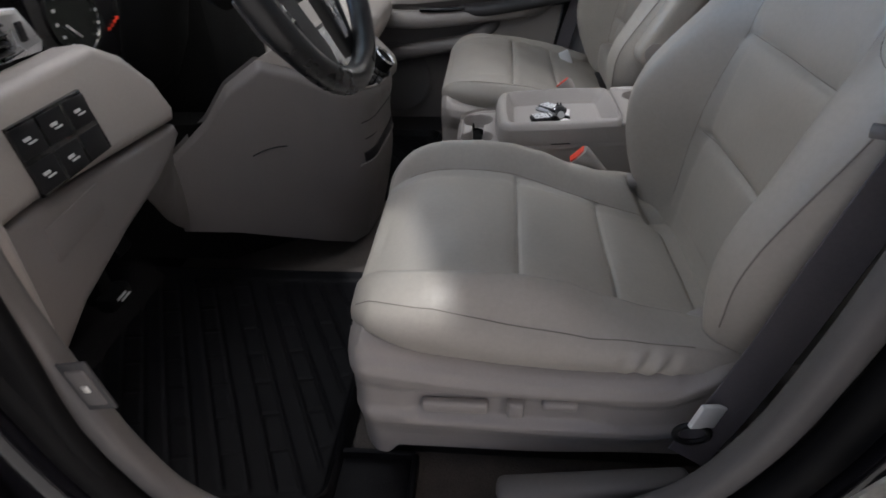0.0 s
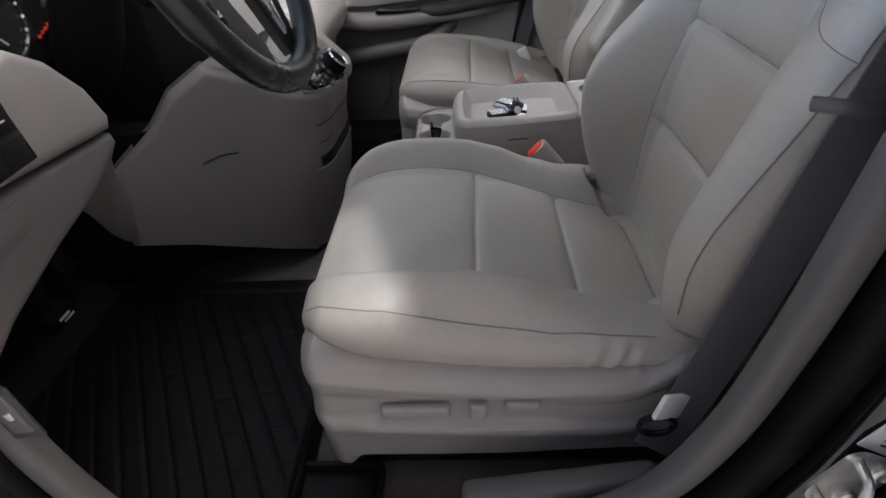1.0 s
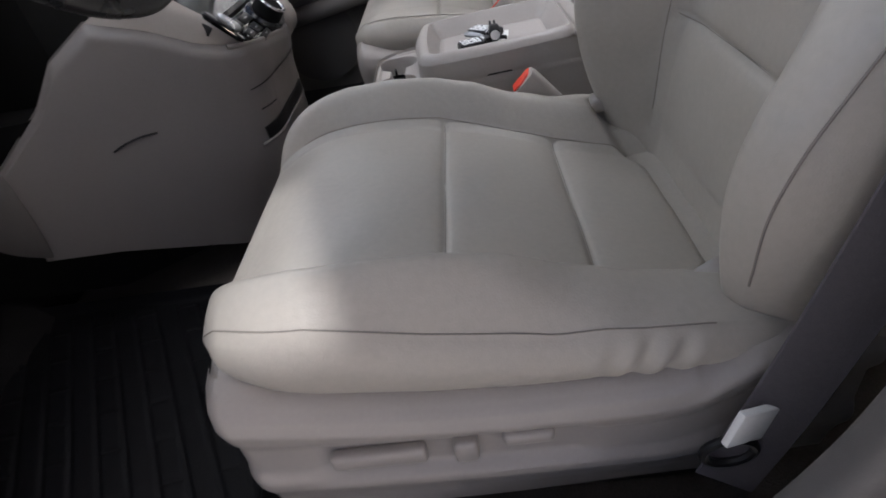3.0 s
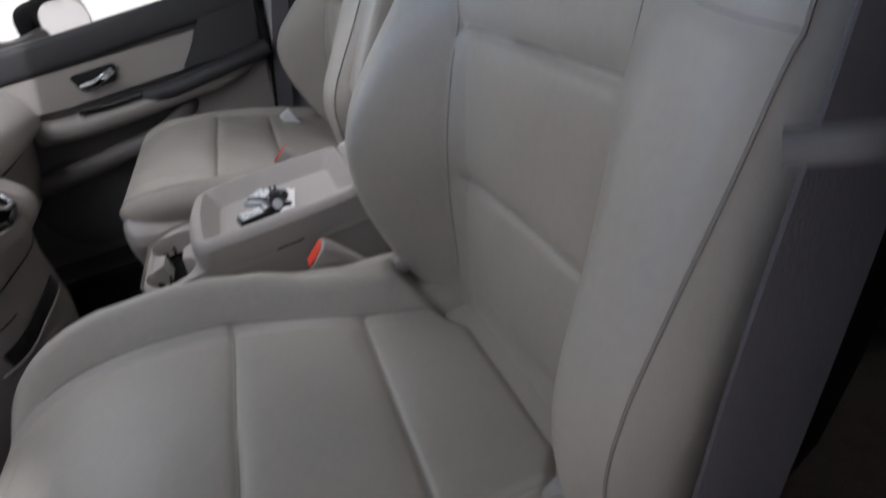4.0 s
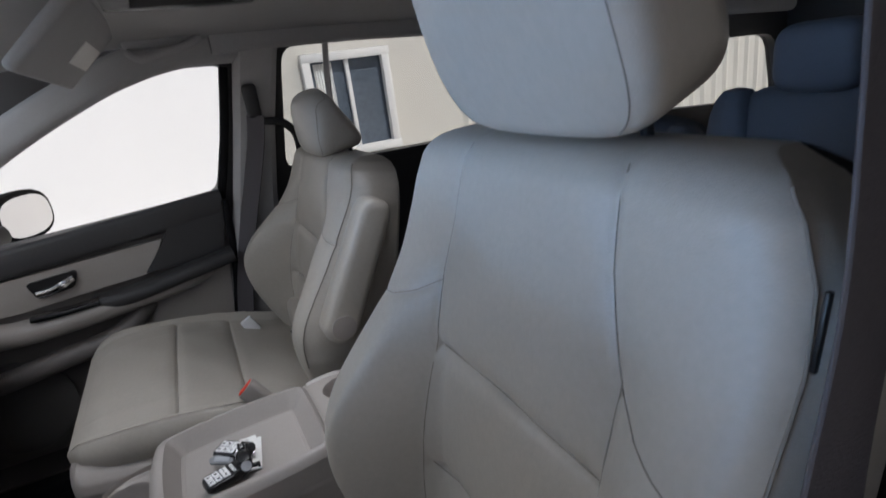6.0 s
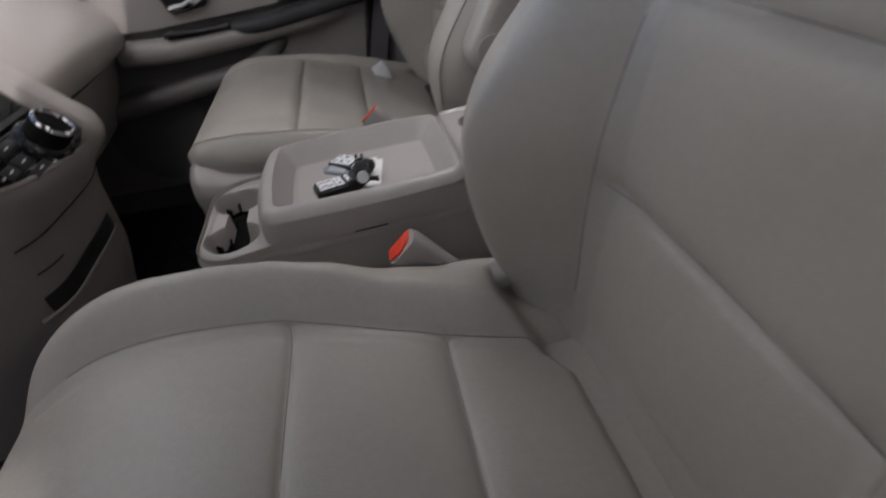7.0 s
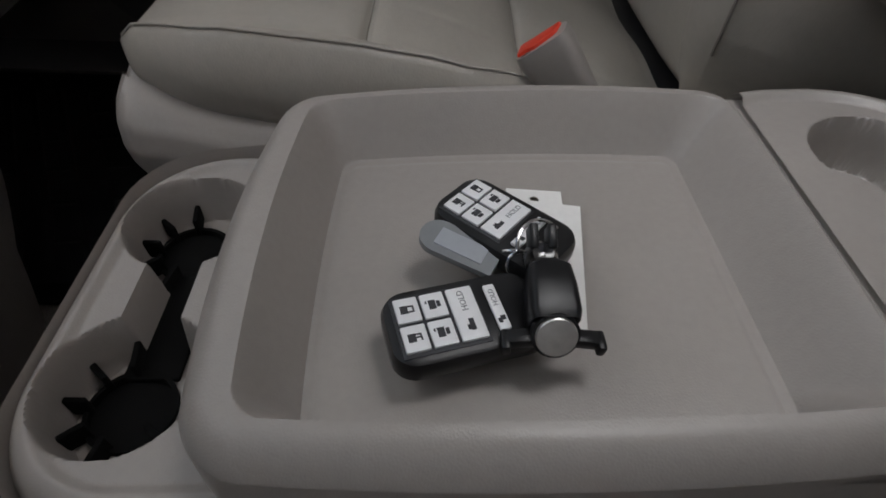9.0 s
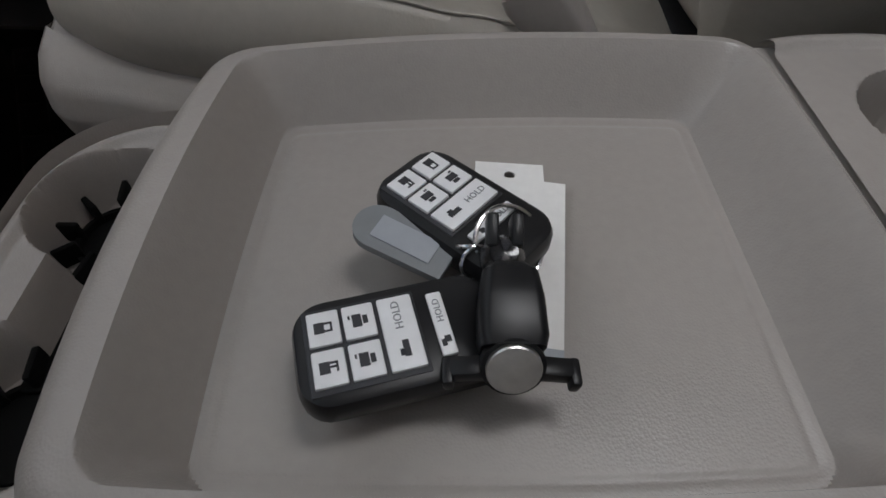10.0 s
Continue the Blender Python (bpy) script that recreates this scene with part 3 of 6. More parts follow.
def cushion_top(gx, gy):
    """Height of the leather at a place on the cushion, seams included."""
    ay = np.abs(gy)
    mid = np.where(gx > 0, 0.655 - 0.30 * gx, 0.655 - 0.16 * gx - 0.75 * gx * gx)
    if STYLE["flat"]:
        mid = mid + np.interp(gx, [-0.2, 0.0, 0.1, 0.2, 0.3], [0.0, 0.006, 0.012, 0.015, 0.015])
    crest = mid + 0.012 if STYLE["flat"] else np.interp(gx, [-0.24, -0.16, -0.12, -0.06, 0.0, 0.05, 0.1, 0.15, 0.2, 0.3], [0.700, 0.708, 0.715, 0.716, 0.711, 0.697, 0.674, 0.655, 0.642, 0.625])
    seam = bolster_seam(gx)
    z = mid + (crest - mid) * smooth01(0.0, 0.055, ay - seam + 0.018)
    z = z - (np.maximum(crest, 0.0) - edge_seam(gx)) * np.clip((ay - 0.180) / (HALF - 0.180), 0, 1) ** 2.2
    inner = ay < seam
    for c in (0.001, 0.142):
        d = np.where(inner, np.abs(gx - c - 0.004 * gy / 0.16), 9.0)
        z = z + crease(d, 0.0034, 0.0032)
    z = z + crease(np.abs(ay - seam), 0.0018 if STYLE["flat"] else 0.0026, 0.0032)
    swell = np.clip(1 - (ay / 0.15) ** 2, 0, 1)
    for a, b in ((-0.20, 0.001), (0.001, 0.142), (0.142, 0.30)):
        t = np.clip((gx - a) / (b - a), 0, 1)
        z = z + np.where((gx > a) & (gx < b), 0.006 * swell ** 0.5 * np.sin(t * math.pi) ** 0.6, 0)
    # sat-in dimples and slack leather
    z = z + 0.0016 * np.sin(gx * 31 + 1.3 + 9 * gy) * np.sin(gy * 37 + 0.6) * smooth01(0.0, 0.05, HALF - ay)
    if not STYLE["flat"]:
        # the seat's rear end rolls down before the backrest
        start = np.interp(ay, [0.10, 0.17], [0.250, 0.198])
        z = z - 0.032 * smooth01(0.0, 0.035, gx - start) * smooth01(0.0, 0.02, np.where(gy < 0, 0.178, 0.218) - ay)
    z = z + 0.0012 * np.sin(gx * 78 + 20 * ay) * np.exp(-((gx - 0.10) / 0.06) ** 2) * smooth01(0.165, 0.19, ay)
    return z


HALF, NOSE = 0.232, -0.224
STYLE = {"flat": False}


def edge_seam(x):
    if STYLE["flat"]:
        return np.interp(x, [-0.224, -0.19, -0.11, 0.0, 0.1, 0.2, 0.34], [0.660, 0.674, 0.676, 0.668, 0.655, 0.635, 0.60])
    return np.interp(x, [-0.224, -0.19, -0.11, -0.02, 0.08, 0.2, 0.34], [0.672, 0.687, 0.684, 0.663, 0.646, 0.637, 0.615])


def edge_low(x):
    return np.interp(x, [-0.224, -0.19, -0.11, -0.03, 0.05, 0.17, 0.34], [0.634, 0.628, 0.614, 0.603, 0.597, 0.597, 0.590])


def nose_fade(x):
    """How the front of the cushion rounds off, in height and in width."""
    k = np.clip(1 - (x - NOSE) / 0.085, 0, 1)
    w = np.clip(1 - (x - NOSE) / 0.110, 0, 1)
    return (1 - k ** 2.3) ** 0.5, 1 - 0.20 * w ** 2.4


def cushion_point(gx, gy):
    up, narrow = nose_fade(gx)
    low = edge_low(gx)
    return gx, gy * narrow, low + (cushion_top(gx, gy) - low) * up


def cushion_shape():
    u = np.linspace(0, 1, 250)
    u = 0.75 * u + 0.25 * (1 - np.cos(u * math.pi / 2))
    xs = NOSE + (0.34 - NOSE) * u
    ys = HALF * np.linspace(-1, 1, 210)
    gx, gy = np.meshgrid(xs, ys, indexing="ij")
    tx, ty, tz = cushion_point(gx, gy)
    # side walls bulge below the edge seam and fold near the hinge
    t = np.linspace(0, 1, 16)[1:]
    walls = []
    for k in (-1, 1):
        wx, wt = np.meshgrid(xs, t, indexing="ij")
        up, narrow = nose_fade(wx)
        top_z = tz[:, 0 if k < 0 else -1][:, None]
        low = np.minimum(edge_low(wx) - 0.012, top_z)
        wz = top_z + (low - top_z) * wt
        folds = 0.0040 * np.sin(wx * 230 + 5 * wt) * np.exp(-((wx - 0.155) / 0.035) ** 2) * np.sin(wt * math.pi)
        out = HALF * narrow + (0.013 * np.sin(np.clip(wt * 1.05, 0, 1) * math.pi) ** 0.8 + folds) * smooth01(0, 0.03, wx - NOSE) - (0.001 if STYLE["flat"] else 0.004) * np.exp(-(wt / 0.06) ** 2)
        walls.append((wx, k * out, wz))
    left, right = walls
    px = np.concatenate([left[0][:, ::-1], tx, right[0]], 1)
    py = np.concatenate([left[1][:, ::-1], ty, right[1]], 1)
    pz = np.concatenate([left[2][:, ::-1], tz, right[2]], 1)
    for k in (-1, 1):
        keep = (xs > -0.212) & (xs < 0.205)
        c = 0 if k < 0 else -1
        SEAM_LINES[k] = np.stack([tx[:, c], ty[:, c] + k * 0.0003, tz[:, c] + 0.0006], 1)[keep]
    skirt = grid_shape(px, py * 0.95, 0 * px + 0.575)
    return join(grid_shape(px, py, pz), skirt)


def cushion_threads():
    """Thin thread lines lying in the cushion's seams."""
    out = []
    for c in (0.001, 0.142):
        y = np.linspace(-1, 1, 60) * (float(bolster_seam(c)) - 0.002)
        out.append(sweep(np.stack(cushion_point(c + 0.004 * y / 0.16, y), 1) + np.array((0, 0, 0.0004)), circle(0.0005, 6), side=(1, 0, 0)))
    for k in (-1, 1):
        x = np.linspace(-0.185, 0.24, 90)
        out.append(sweep(np.stack(cushion_point(x, k * bolster_seam(x)), 1) + np.array((0, 0, 0.0004)), circle(0.0005, 6), side=(0, 1, 0)))
    return out


BACK_LINES = []
BACK_SEAMS = [[(0.098, 1.14), (0.108, 1.048), (0.128, 0.977), (0.124, 0.898), (0.14, 0.743), (0.150, 0.60)],
              [(0.128, 0.973), (0.155, 0.955), (0.19, 0.942), (0.232, 0.934)]]
BACK_TOP = 1.134


def backrest_shape():
    """The backrest in the seat's own upright frame; x forward is negative. The front runs from piping to piping, the sides bulge behind it."""
    z0, z1 = 0.53, BACK_TOP
    t = np.linspace(0, 1, 190)
    t = 0.55 * t + 0.45 * (1 - np.cos(t * math.pi)) / 2
    s = np.linspace(-1, 1, 170)
    v = np.sign(s) * (0.62 * np.abs(s) + 0.38 * np.sin(np.abs(s) * math.pi / 2))
    gt, gv = np.meshgrid(t, v, indexing="ij")
    gz = z0 + (z1 - z0) * gt
    half = np.interp(gz, [0.53, 0.60, 0.66, 0.74, 0.95, 1.03, 1.07, 1.10, 1.12, z1], [0.195, 0.216, 0.227, 0.231, 0.232, 0.230, 0.224, 0.212, 0.195, 0.165])
    gy = half * gv
    ay = np.abs(gy)
    seam = np.interp(gz, [0.6, 0.743, 0.898, 0.977, 1.048, 1.14], [0.150, 0.14, 0.124, 0.128, 0.108, 0.098])
    d = 0.075 + 0.0014 * np.sin(gz * 33 + 11 * gy) * np.sin(gy * 41 + 1) + 0.012 * np.sin((gz - 0.6) / 0.55 * math.pi)
    inner = np.interp(gz, [0.53, 0.60, 0.67, 0.745, 0.80, 0.85, 0.90, 0.96, 1.02, 1.12], [0.03, 0.066, 0.098, 0.118, 0.114, 0.088, 0.055, 0.020, 0.004, 0.0])
    outer = np.interp(gz, [0.53, 0.60, 0.67, 0.73, 0.78, 0.87, 0.93, 0.99, 1.04, 1.12], [0.03, 0.066, 0.085, 0.088, 0.070, 0.043, 0.027, 0.011, 0.002, 0.0])
    soft = np.ones(21) / 21
    inner, outer = [np.convolve(np.pad(q[:, 0], 10, mode="edge"), soft, "valid")[:, None] for q in (inner, outer)]
    amp = np.where(gy < 0, outer, inner)
    d = d + amp * smooth01(0.0, 0.075, ay - seam + 0.020)
    for line in BACK_SEAMS:
        d += crease(line_distance(ay, gz, line), 0.0026 if line[0][1] > 1.1 else 0.0018, 0.0034)
    for c in (0.743, 0.898):
        d += crease(np.where(ay < seam, np.abs(gz - c - 0.004 * gy / 0.12), 9), 0.0042, 0.0034)
    swell = np.clip(1 - (ay / np.maximum(seam, 1e-3)) ** 2, 0, 1) ** 0.5
    for a, b in ((0.60, 0.743), (0.743, 0.898), (0.898, 1.14)):
        q = np.clip((gz - a) / (b - a), 0, 1)
        d += np.where((gz > a) & (gz < b), 0.006 * swell * np.sin(q * math.pi) ** 0.6, 0)
    d = d - 0.014 * np.abs(gv) ** 16
    cap = (1 - np.clip(1 - (z1 - gz) / 0.045, 0, 1) ** 3) ** 0.5 * (1 - np.clip(1 - (gz - z0) / 0.03, 0, 1) ** 3) ** 0.5
    depth = d * cap
    for k in (-1, 1):
        c = 0 if k < 0 else -1
        keep = (gz[:, c] > 0.64) & (gz[:, c] < 1.115)
        SEAM_LINES[2 * k] = np.stack([-depth[:, c] - 0.0003, gy[:, c] + k * 0.0004, gz[:, c]], 1)[keep]
    lines = [[(k * a, b) for a, b in line] for line in BACK_SEAMS for k in (-1, 1)] + [[(-0.139, 0.740), (0.139, 0.746)], [(-0.123, 0.895), (0.123, 0.901)]]
    for line in lines:
        pts = np.concatenate([np.linspace(a, b, 24, endpoint=False) for a, b in zip(np.array(line)[:-1], np.array(line)[1:])] + [np.array(line)[-1:]])
        pts = pts[(pts[:, 1] < 1.12) & (pts[:, 1] > 0.62)]
        fi = np.interp(pts[:, 1], gz[:, 0], np.arange(len(t)))
        fj = np.interp(pts[:, 0] / np.interp(pts[:, 1], gz[:, 0], half[:, 0]), v, np.arange(len(v)))
        i, j = np.minimum(fi.astype(int), len(t) - 2), np.minimum(fj.astype(int), len(v) - 2)
        a, b = fi - i, fj - j
        deep = (1 - a) * ((1 - b) * depth[i, j] + b * depth[i, j + 1]) + a * ((1 - b) * depth[i + 1, j] + b * depth[i + 1, j + 1])
        deep = np.convolve(np.pad(deep, 3, mode="edge"), np.ones(7) / 7, "valid")
        BACK_LINES.append(np.stack([-deep - 0.0002, pts[:, 0], pts[:, 1]], 1))
    # sides: out past the piping, then back to the rear shell
    w = np.linspace(0, 1, 18)[None, 1:]
    sides = []
    for k in (-1, 1):
        c = 0 if k < 0 else -1
        top_fade = smooth01(0.0, 0.10, z1 - gz[:, :1])
        sy = half[:, :1] + (0.020 * (1 - (1 - np.clip(w / 0.45, 0, 1)) ** 2) - 0.012 * w ** 2) * top_fade - 0.003 * np.exp(-(w / 0.05) ** 2)
        sx = -depth[:, c][:, None] * (1 - w) + 0.022 * cap[:, :1] * w
        sides.append((sx, k * sy, gz[:, :1] + 0 * w))
    left, right = sides
    cut = 12
    px = np.concatenate([left[0][:, cut - 1::-1], -depth, right[0][:, :cut]], 1)
    py = np.concatenate([left[1][:, cut - 1::-1], gy, right[1][:, :cut]], 1)
    pz = np.concatenate([left[2][:, cut - 1::-1], gz, right[2][:, :cut]], 1)
    shell = [np.concatenate([left[k][:, cut - 1:], right[k][:, :cut - 2:-1]], 1) for k in range(3)]
    return grid_shape(px, py, pz), grid_shape(*shell, True)


HEAD = (0.050, 0.132, 0.087)  # half thickness, width and height of a head restraint


def head_power(z):
    """How square a head restraint is: soft at the crown, squarer at its foot."""
    return STYLE["head"] + 2.8 * (1 - smooth01(-0.7, 0.3, np.asarray(z, float)))


def soft_box(n=22):
    """A cube's surface drawn onto a softly squared ball of radius one."""
    g = np.linspace(-1, 1, n)
    g = np.sign(g) * (1 - (1 - np.abs(g)) ** 1.25)
    a, b = np.meshgrid(g, g, indexing="ij")
    sides = []
    for axis in range(3):
        for k in (-1, 1):
            p = [a, b]
            p.insert(axis, np.full(a.shape, float(k)))
            power = head_power(p[2])
            r = sum(np.abs(q) ** power for q in p) ** (1 / power)
            sides.append(grid_shape(*[q / r for q in p]))
    return join(*sides)


def head_bend(p):
    """Sizes a point of the soft box; the front is a little full, the back slopes to the crown and the foot is narrower."""
    p = np.asarray(p, float)
    wide = 1 - 0.05 * np.clip(-p[:, 2], 0, 1) ** 2 - 0.22 * np.clip(0.5 + 0.5 * p[:, 2], 0, 1) ** 2
    thick = np.where(p[:, 0] > 0, 1 - 0.78 * np.clip((p[:, 2] + 0.7) / 1.7, 0, 1), 1.0)
    return np.stack([HEAD[0] * thick * p[:, 0] - 0.006 * np.where(p[:, 0] < 0, 1 - p[:, 1] ** 2, 0), HEAD[1] * wide * p[:, 1], HEAD[2] * p[:, 2]], 1)


def headrest_shape():
    p, f = soft_box()
    return head_bend(p), f


def head_seams():
    """Thread lines down both front edges of the head restraint."""
    z = np.linspace(-0.92, 0.92, 60)
    out = []
    for k in (-1, 1):
        y = k * 0.90 * (1 - np.abs(z) ** 6) ** 0.25
        power = head_power(z)
        x = -np.clip(1 - np.abs(y) ** power - np.abs(z) ** power, 0.0, 1) ** (1 / power)
        out.append(sweep(head_bend(np.stack([x - 0.004, y, z], 1)), circle(0.0006, 6), side=(0, 1, 0.2)))
    return out


def shield_shape(side, rise=0.075):
    """The moulded side cover under the cushion; side -1 is the driver's door side of its seat."""
    xs = np.linspace(-0.222, 0.335, 90)
    t = np.linspace(0, 1, 60)
    gx, gt = np.meshgrid(xs, t, indexing="ij")
    top = np.interp(gx, [-0.222, -0.205, -0.11, -0.03, 0.05, 0.15], [0.622, 0.634, 0.616, 0.605, 0.599, 0.599])
    if rise:
        top = np.where(gx < 0.15, top, np.interp(gx, [0.15, 0.175, 0.195, 0.21, 0.23, 0.26, 0.30, 0.34], [0.599, 0.601, 0.611, 0.626, 0.640, 0.646, 0.642, 0.632]))
    bot = 0.425 - 0.022 * (1 - smooth01(-0.185, -0.165, gx)) + 0.012 * smooth01(0.0, 0.2, gx)
    gz = bot + (top - bot) * gt
    h = np.clip((gz - 0.41) / (top - 0.41), 0, 1)
    out = np.interp(h, [0, 0.22, 0.32, 0.40, 0.46, 0.52, 0.68, 0.76, 0.84, 0.92, 0.97, 1.0], [0.234, 0.239, 0.245, 0.253, 0.254, 0.248, 0.247, 0.256, 0.260, 0.256, 0.245, 0.228])
    # recessed field round the switches
    field = smooth01(-0.155, -0.13, gx) * (1 - smooth01(0.085, 0.12, gx)) * smooth01(0.495, 0.51, gz) * (1 - smooth01(0.55, 0.565, gz))
    out = out - 0.006 * field
    out = out - 0.03 * np.clip(1 - (gx + 0.222) / 0.035, 0, 1) ** 2.5
    out = out - 0.012 * smooth01(0.22, 0.33, gx) - 0.055 * smooth01(0.185, 0.215, gx) * smooth01(0.84, 1.0, gt) * (rise > 0)
    a = grid_shape(gx, side * out, gz)
    b = grid_shape(gx, side * (out - 0.012), gz, True)
    return join(a, b)


def front_valance():
    ys = np.linspace(-0.215, 0.215, 40)
    t = np.linspace(0, 1, 20)
    gy, gt = np.meshgrid(ys, t, indexing="ij")
    gx = -0.222 + 0.02 * (np.abs(gy) / 0.215) ** 4 + 0.012 * (1 - gt)
    gz = 0.43 + 0.168 * gt
    return join(grid_shape(gx, gy, gz), grid_shape(gx + 0.012, gy, gz, True))


CUSHION = mesh_data("cushion", cushion_shape(), LEATHER, 80)
front_skin, rear_skin = backrest_shape()
BACKREST = mesh_data("backrest", front_skin, LEATHER, 80)
# The driver's shell is near-black: shadow beside the pillar put into its colour.
BACK_SHELL = {True: mesh_data("back_shell", rear_skin, SHADED_CARPET, 80), False: mesh_data("back_shell", rear_skin, LEATHER, 80)}
HEADREST, HEAD_SEAM = {}, {}
for big, power in ((True, 2.9), (False, 2.8)):
    STYLE["head"] = power
    HEADREST[big] = mesh_data("headrest", headrest_shape(), LEATHER, 80, weld=True)
    HEAD_SEAM[big] = [mesh_data("seam", q, STITCH) for q in head_seams()]
VALANCE = mesh_data("front_cover", front_valance(), TRIM)


def shared(name, me, parent, m=None, label=""):
    ob = new(name, me)
    ob.parent = parent
    if m is not None:
        ob.matrix_local = m
    return tagged(ob, label) if label else ob


def front_seat(name, label, at, recline, outer, switches, size):
    seat = thing(name, label, "car seat", at, "front seats")
    low = pose(0.02 * (1 - size[0]), 0, 0) @ Matrix.Diagonal((size[0], 1, 1, 1))
    shared("cushion", CUSHION if switches else FLAT_CUSHION, seat, low, "seamed grey leather cushion")
    back = pose(0.360, 0, 0.60, 0, recline, 0) @ Matrix.Diagonal((1, 1, size[1], 1)) @ pose(0, 0, -0.60)
    rest = shared("backrest", BACKREST, seat, back, "seamed grey leather backrest")
    shared("back_shell", BACK_SHELL[switches], seat, back, "back of the seat, dark shade put into its colour" if switches else "")
    lean = Matrix(((1, 0, -1.05 if switches else -0.25, 0), (0, 1, 0, 0), (0, 0, 1, 0), (0, 0, 0, 1)))
    rest_m = back @ pose(-0.092 if switches else -0.060, 0, 1.256 if switches else 1.205, 0, -recline, 0) @ lean @ Matrix.Diagonal((1, size[2] * (1 if switches else 0.9), size[2], 1))
    head = shared("headrest", HEADREST[switches], seat, rest_m, "padded grey leather head restraint")
    for me in HEAD_SEAM[switches]:
        shared("seam", me, head, None, "sewn edge seam")
    for y in (-0.07, 0.07):
        shared("headrest_post", POST, seat, back @ pose(-0.020, y, 1.13, 0, -12, 0), "black post")
    for side in (-1, 1):
        cover = shared("side_cover", SHIELDS[side * (1 if side == outer and switches else 2)], seat, low, "moulded grey plastic side cover")
        if switches and side == outer:
            for shape, lab in ((rbox(-0.083, side * 0.2475, 0.532, 0.088, 0.014, 0.020, 0.005, 3), "long cushion adjusting switch"),
                               (rbox(-0.004, side * 0.2475, 0.533, 0.022, 0.018, 0.028, 0.005, 3), "upright recline switch"),
                               (rbox(0.052, side * 0.2465, 0.540, 0.046, 0.014, 0.017, 0.006, 3), "lumbar switch")):
                part("switch", shape, TRIM, cover, lab)
    shared("front_cover", VALANCE, seat, low)
    shared("frame", SEAT_FRAME if switches else LOW_FRAME, seat, low, "dark seat frame and rails")
    for me in (SEAMS if switches else FLAT_SEAMS):
        shared("seam", me, seat, low, "sewn seam of the cushion")
    for me in BACK_SEAM:
        shared("back_seam", me, seat, back, "sewn seam of the backrest")
    for y in (-1, 1):
        shared("piping", (PIPING if switches else FLAT_PIPING)[y], seat, low, "sewn edge seam")
        shared("back_piping", BACK_PIPING[y], seat, back, "sewn edge seam")
    return seat, back


POST = mesh_data("headrest_post", turned([(0.005, -0.05), (0.005, 0.035)], 12), BLACK)
SHIELDS = {k: mesh_data("side_cover", shield_shape(k / abs(k), 0.075 if abs(k) == 1 else 0.0), TRIM) for k in (-1, 1, -2, 2)}
SEAT_FRAME = mesh_data("frame", join(rbox(0.05, 0, 0.50, 0.46, 0.40, 0.10, 0.01), rbox(0.05, -0.17, 0.40, 0.50, 0.05, 0.11, 0.008), rbox(0.05, 0.17, 0.40, 0.50, 0.05, 0.11, 0.008),
                                     rbox(0.335, 0, 0.60, 0.07, 0.34, 0.12, 0.02)), BLACK)
LOW_FRAME = mesh_data("frame", join(rbox(0.05, 0, 0.50, 0.46, 0.40, 0.10, 0.01), rbox(0.05, -0.17, 0.40, 0.50, 0.05, 0.11, 0.008), rbox(0.05, 0.17, 0.40, 0.50, 0.05, 0.11, 0.008),
                                    rbox(0.335, 0, 0.53, 0.07, 0.34, 0.10, 0.02)), BLACK)
PIPING = {k: mesh_data("piping", sweep(SEAM_LINES[k], circle(0.0007, 6), side=(0, 0, 1)), STITCH) for k in (-1, 1)}
SEAMS = [mesh_data("seam", q, STITCH) for q in cushion_threads()]
STYLE["flat"] = True
FLAT_CUSHION = mesh_data("cushion", cushion_shape(), LEATHER, 80)
FLAT_SEAMS = [mesh_data("seam", q, STITCH) for q in cushion_threads()[:2]]
FLAT_PIPING = {k: mesh_data("piping", sweep(SEAM_LINES[k], circle(0.0009, 6), side=(0, 0, 1)), LEATHER) for k in (-1, 1)}
BACK_SEAM = [mesh_data("seam", sweep(q, circle(0.0005, 6), side=(0, 1, 0.3)), STITCH) for q in BACK_LINES]
BACK_PIPING = {k: mesh_data("back_piping", sweep(SEAM_LINES[2 * k], circle(0.0011, 6), side=(1, 0, 0)), STITCH) for k in (-1, 1)}

driver_seat, dback = front_seat("driver_seat", "grey leather driver's seat with power switches", (0, 0, 0), 9.0, -1, True, (1.0, 1.0, 1.0))
passenger_seat, pback = front_seat("passenger_seat", "grey leather front passenger seat, slightly reclined", (0.010, 0.795, 0.030), 12.0, 1, False, (0.80, 0.80, 0.86))


def armrest_shape():
    """A folded-up armrest: a long pad, round at the pivot and softly squared at its end, with rolled edges."""
    out = []
    for q in np.linspace(0, 1, 40, endpoint=False):
        w = q * 2 * math.pi
        r = 0.034 if math.sin(w) < 0 else 0.030
        out.append((r * math.copysign(abs(math.cos(w)) ** (1.0 if math.sin(w) < 0 else 0.75), math.cos(w)), (0.0 if math.sin(w) < 0 else 0.205) + r * math.copysign(abs(math.sin(w)) ** 0.9, math.sin(w))))
    out = np.array(out)
    mid = np.array((0.0, 0.1))
    loops = []
    for y, k in ((0.030, 0.72), (0.028, 0.90), (0.020, 1.0), (-0.012, 1.0), (-0.022, 0.93), (-0.026, 0.80), (-0.0275, 0.5)):
        p = mid + (out - mid) * np.array((k, 1 - (1 - k) * 0.25))
        loops.append(np.array([(a, y, b) for a, b in p]))
    return loft(loops)


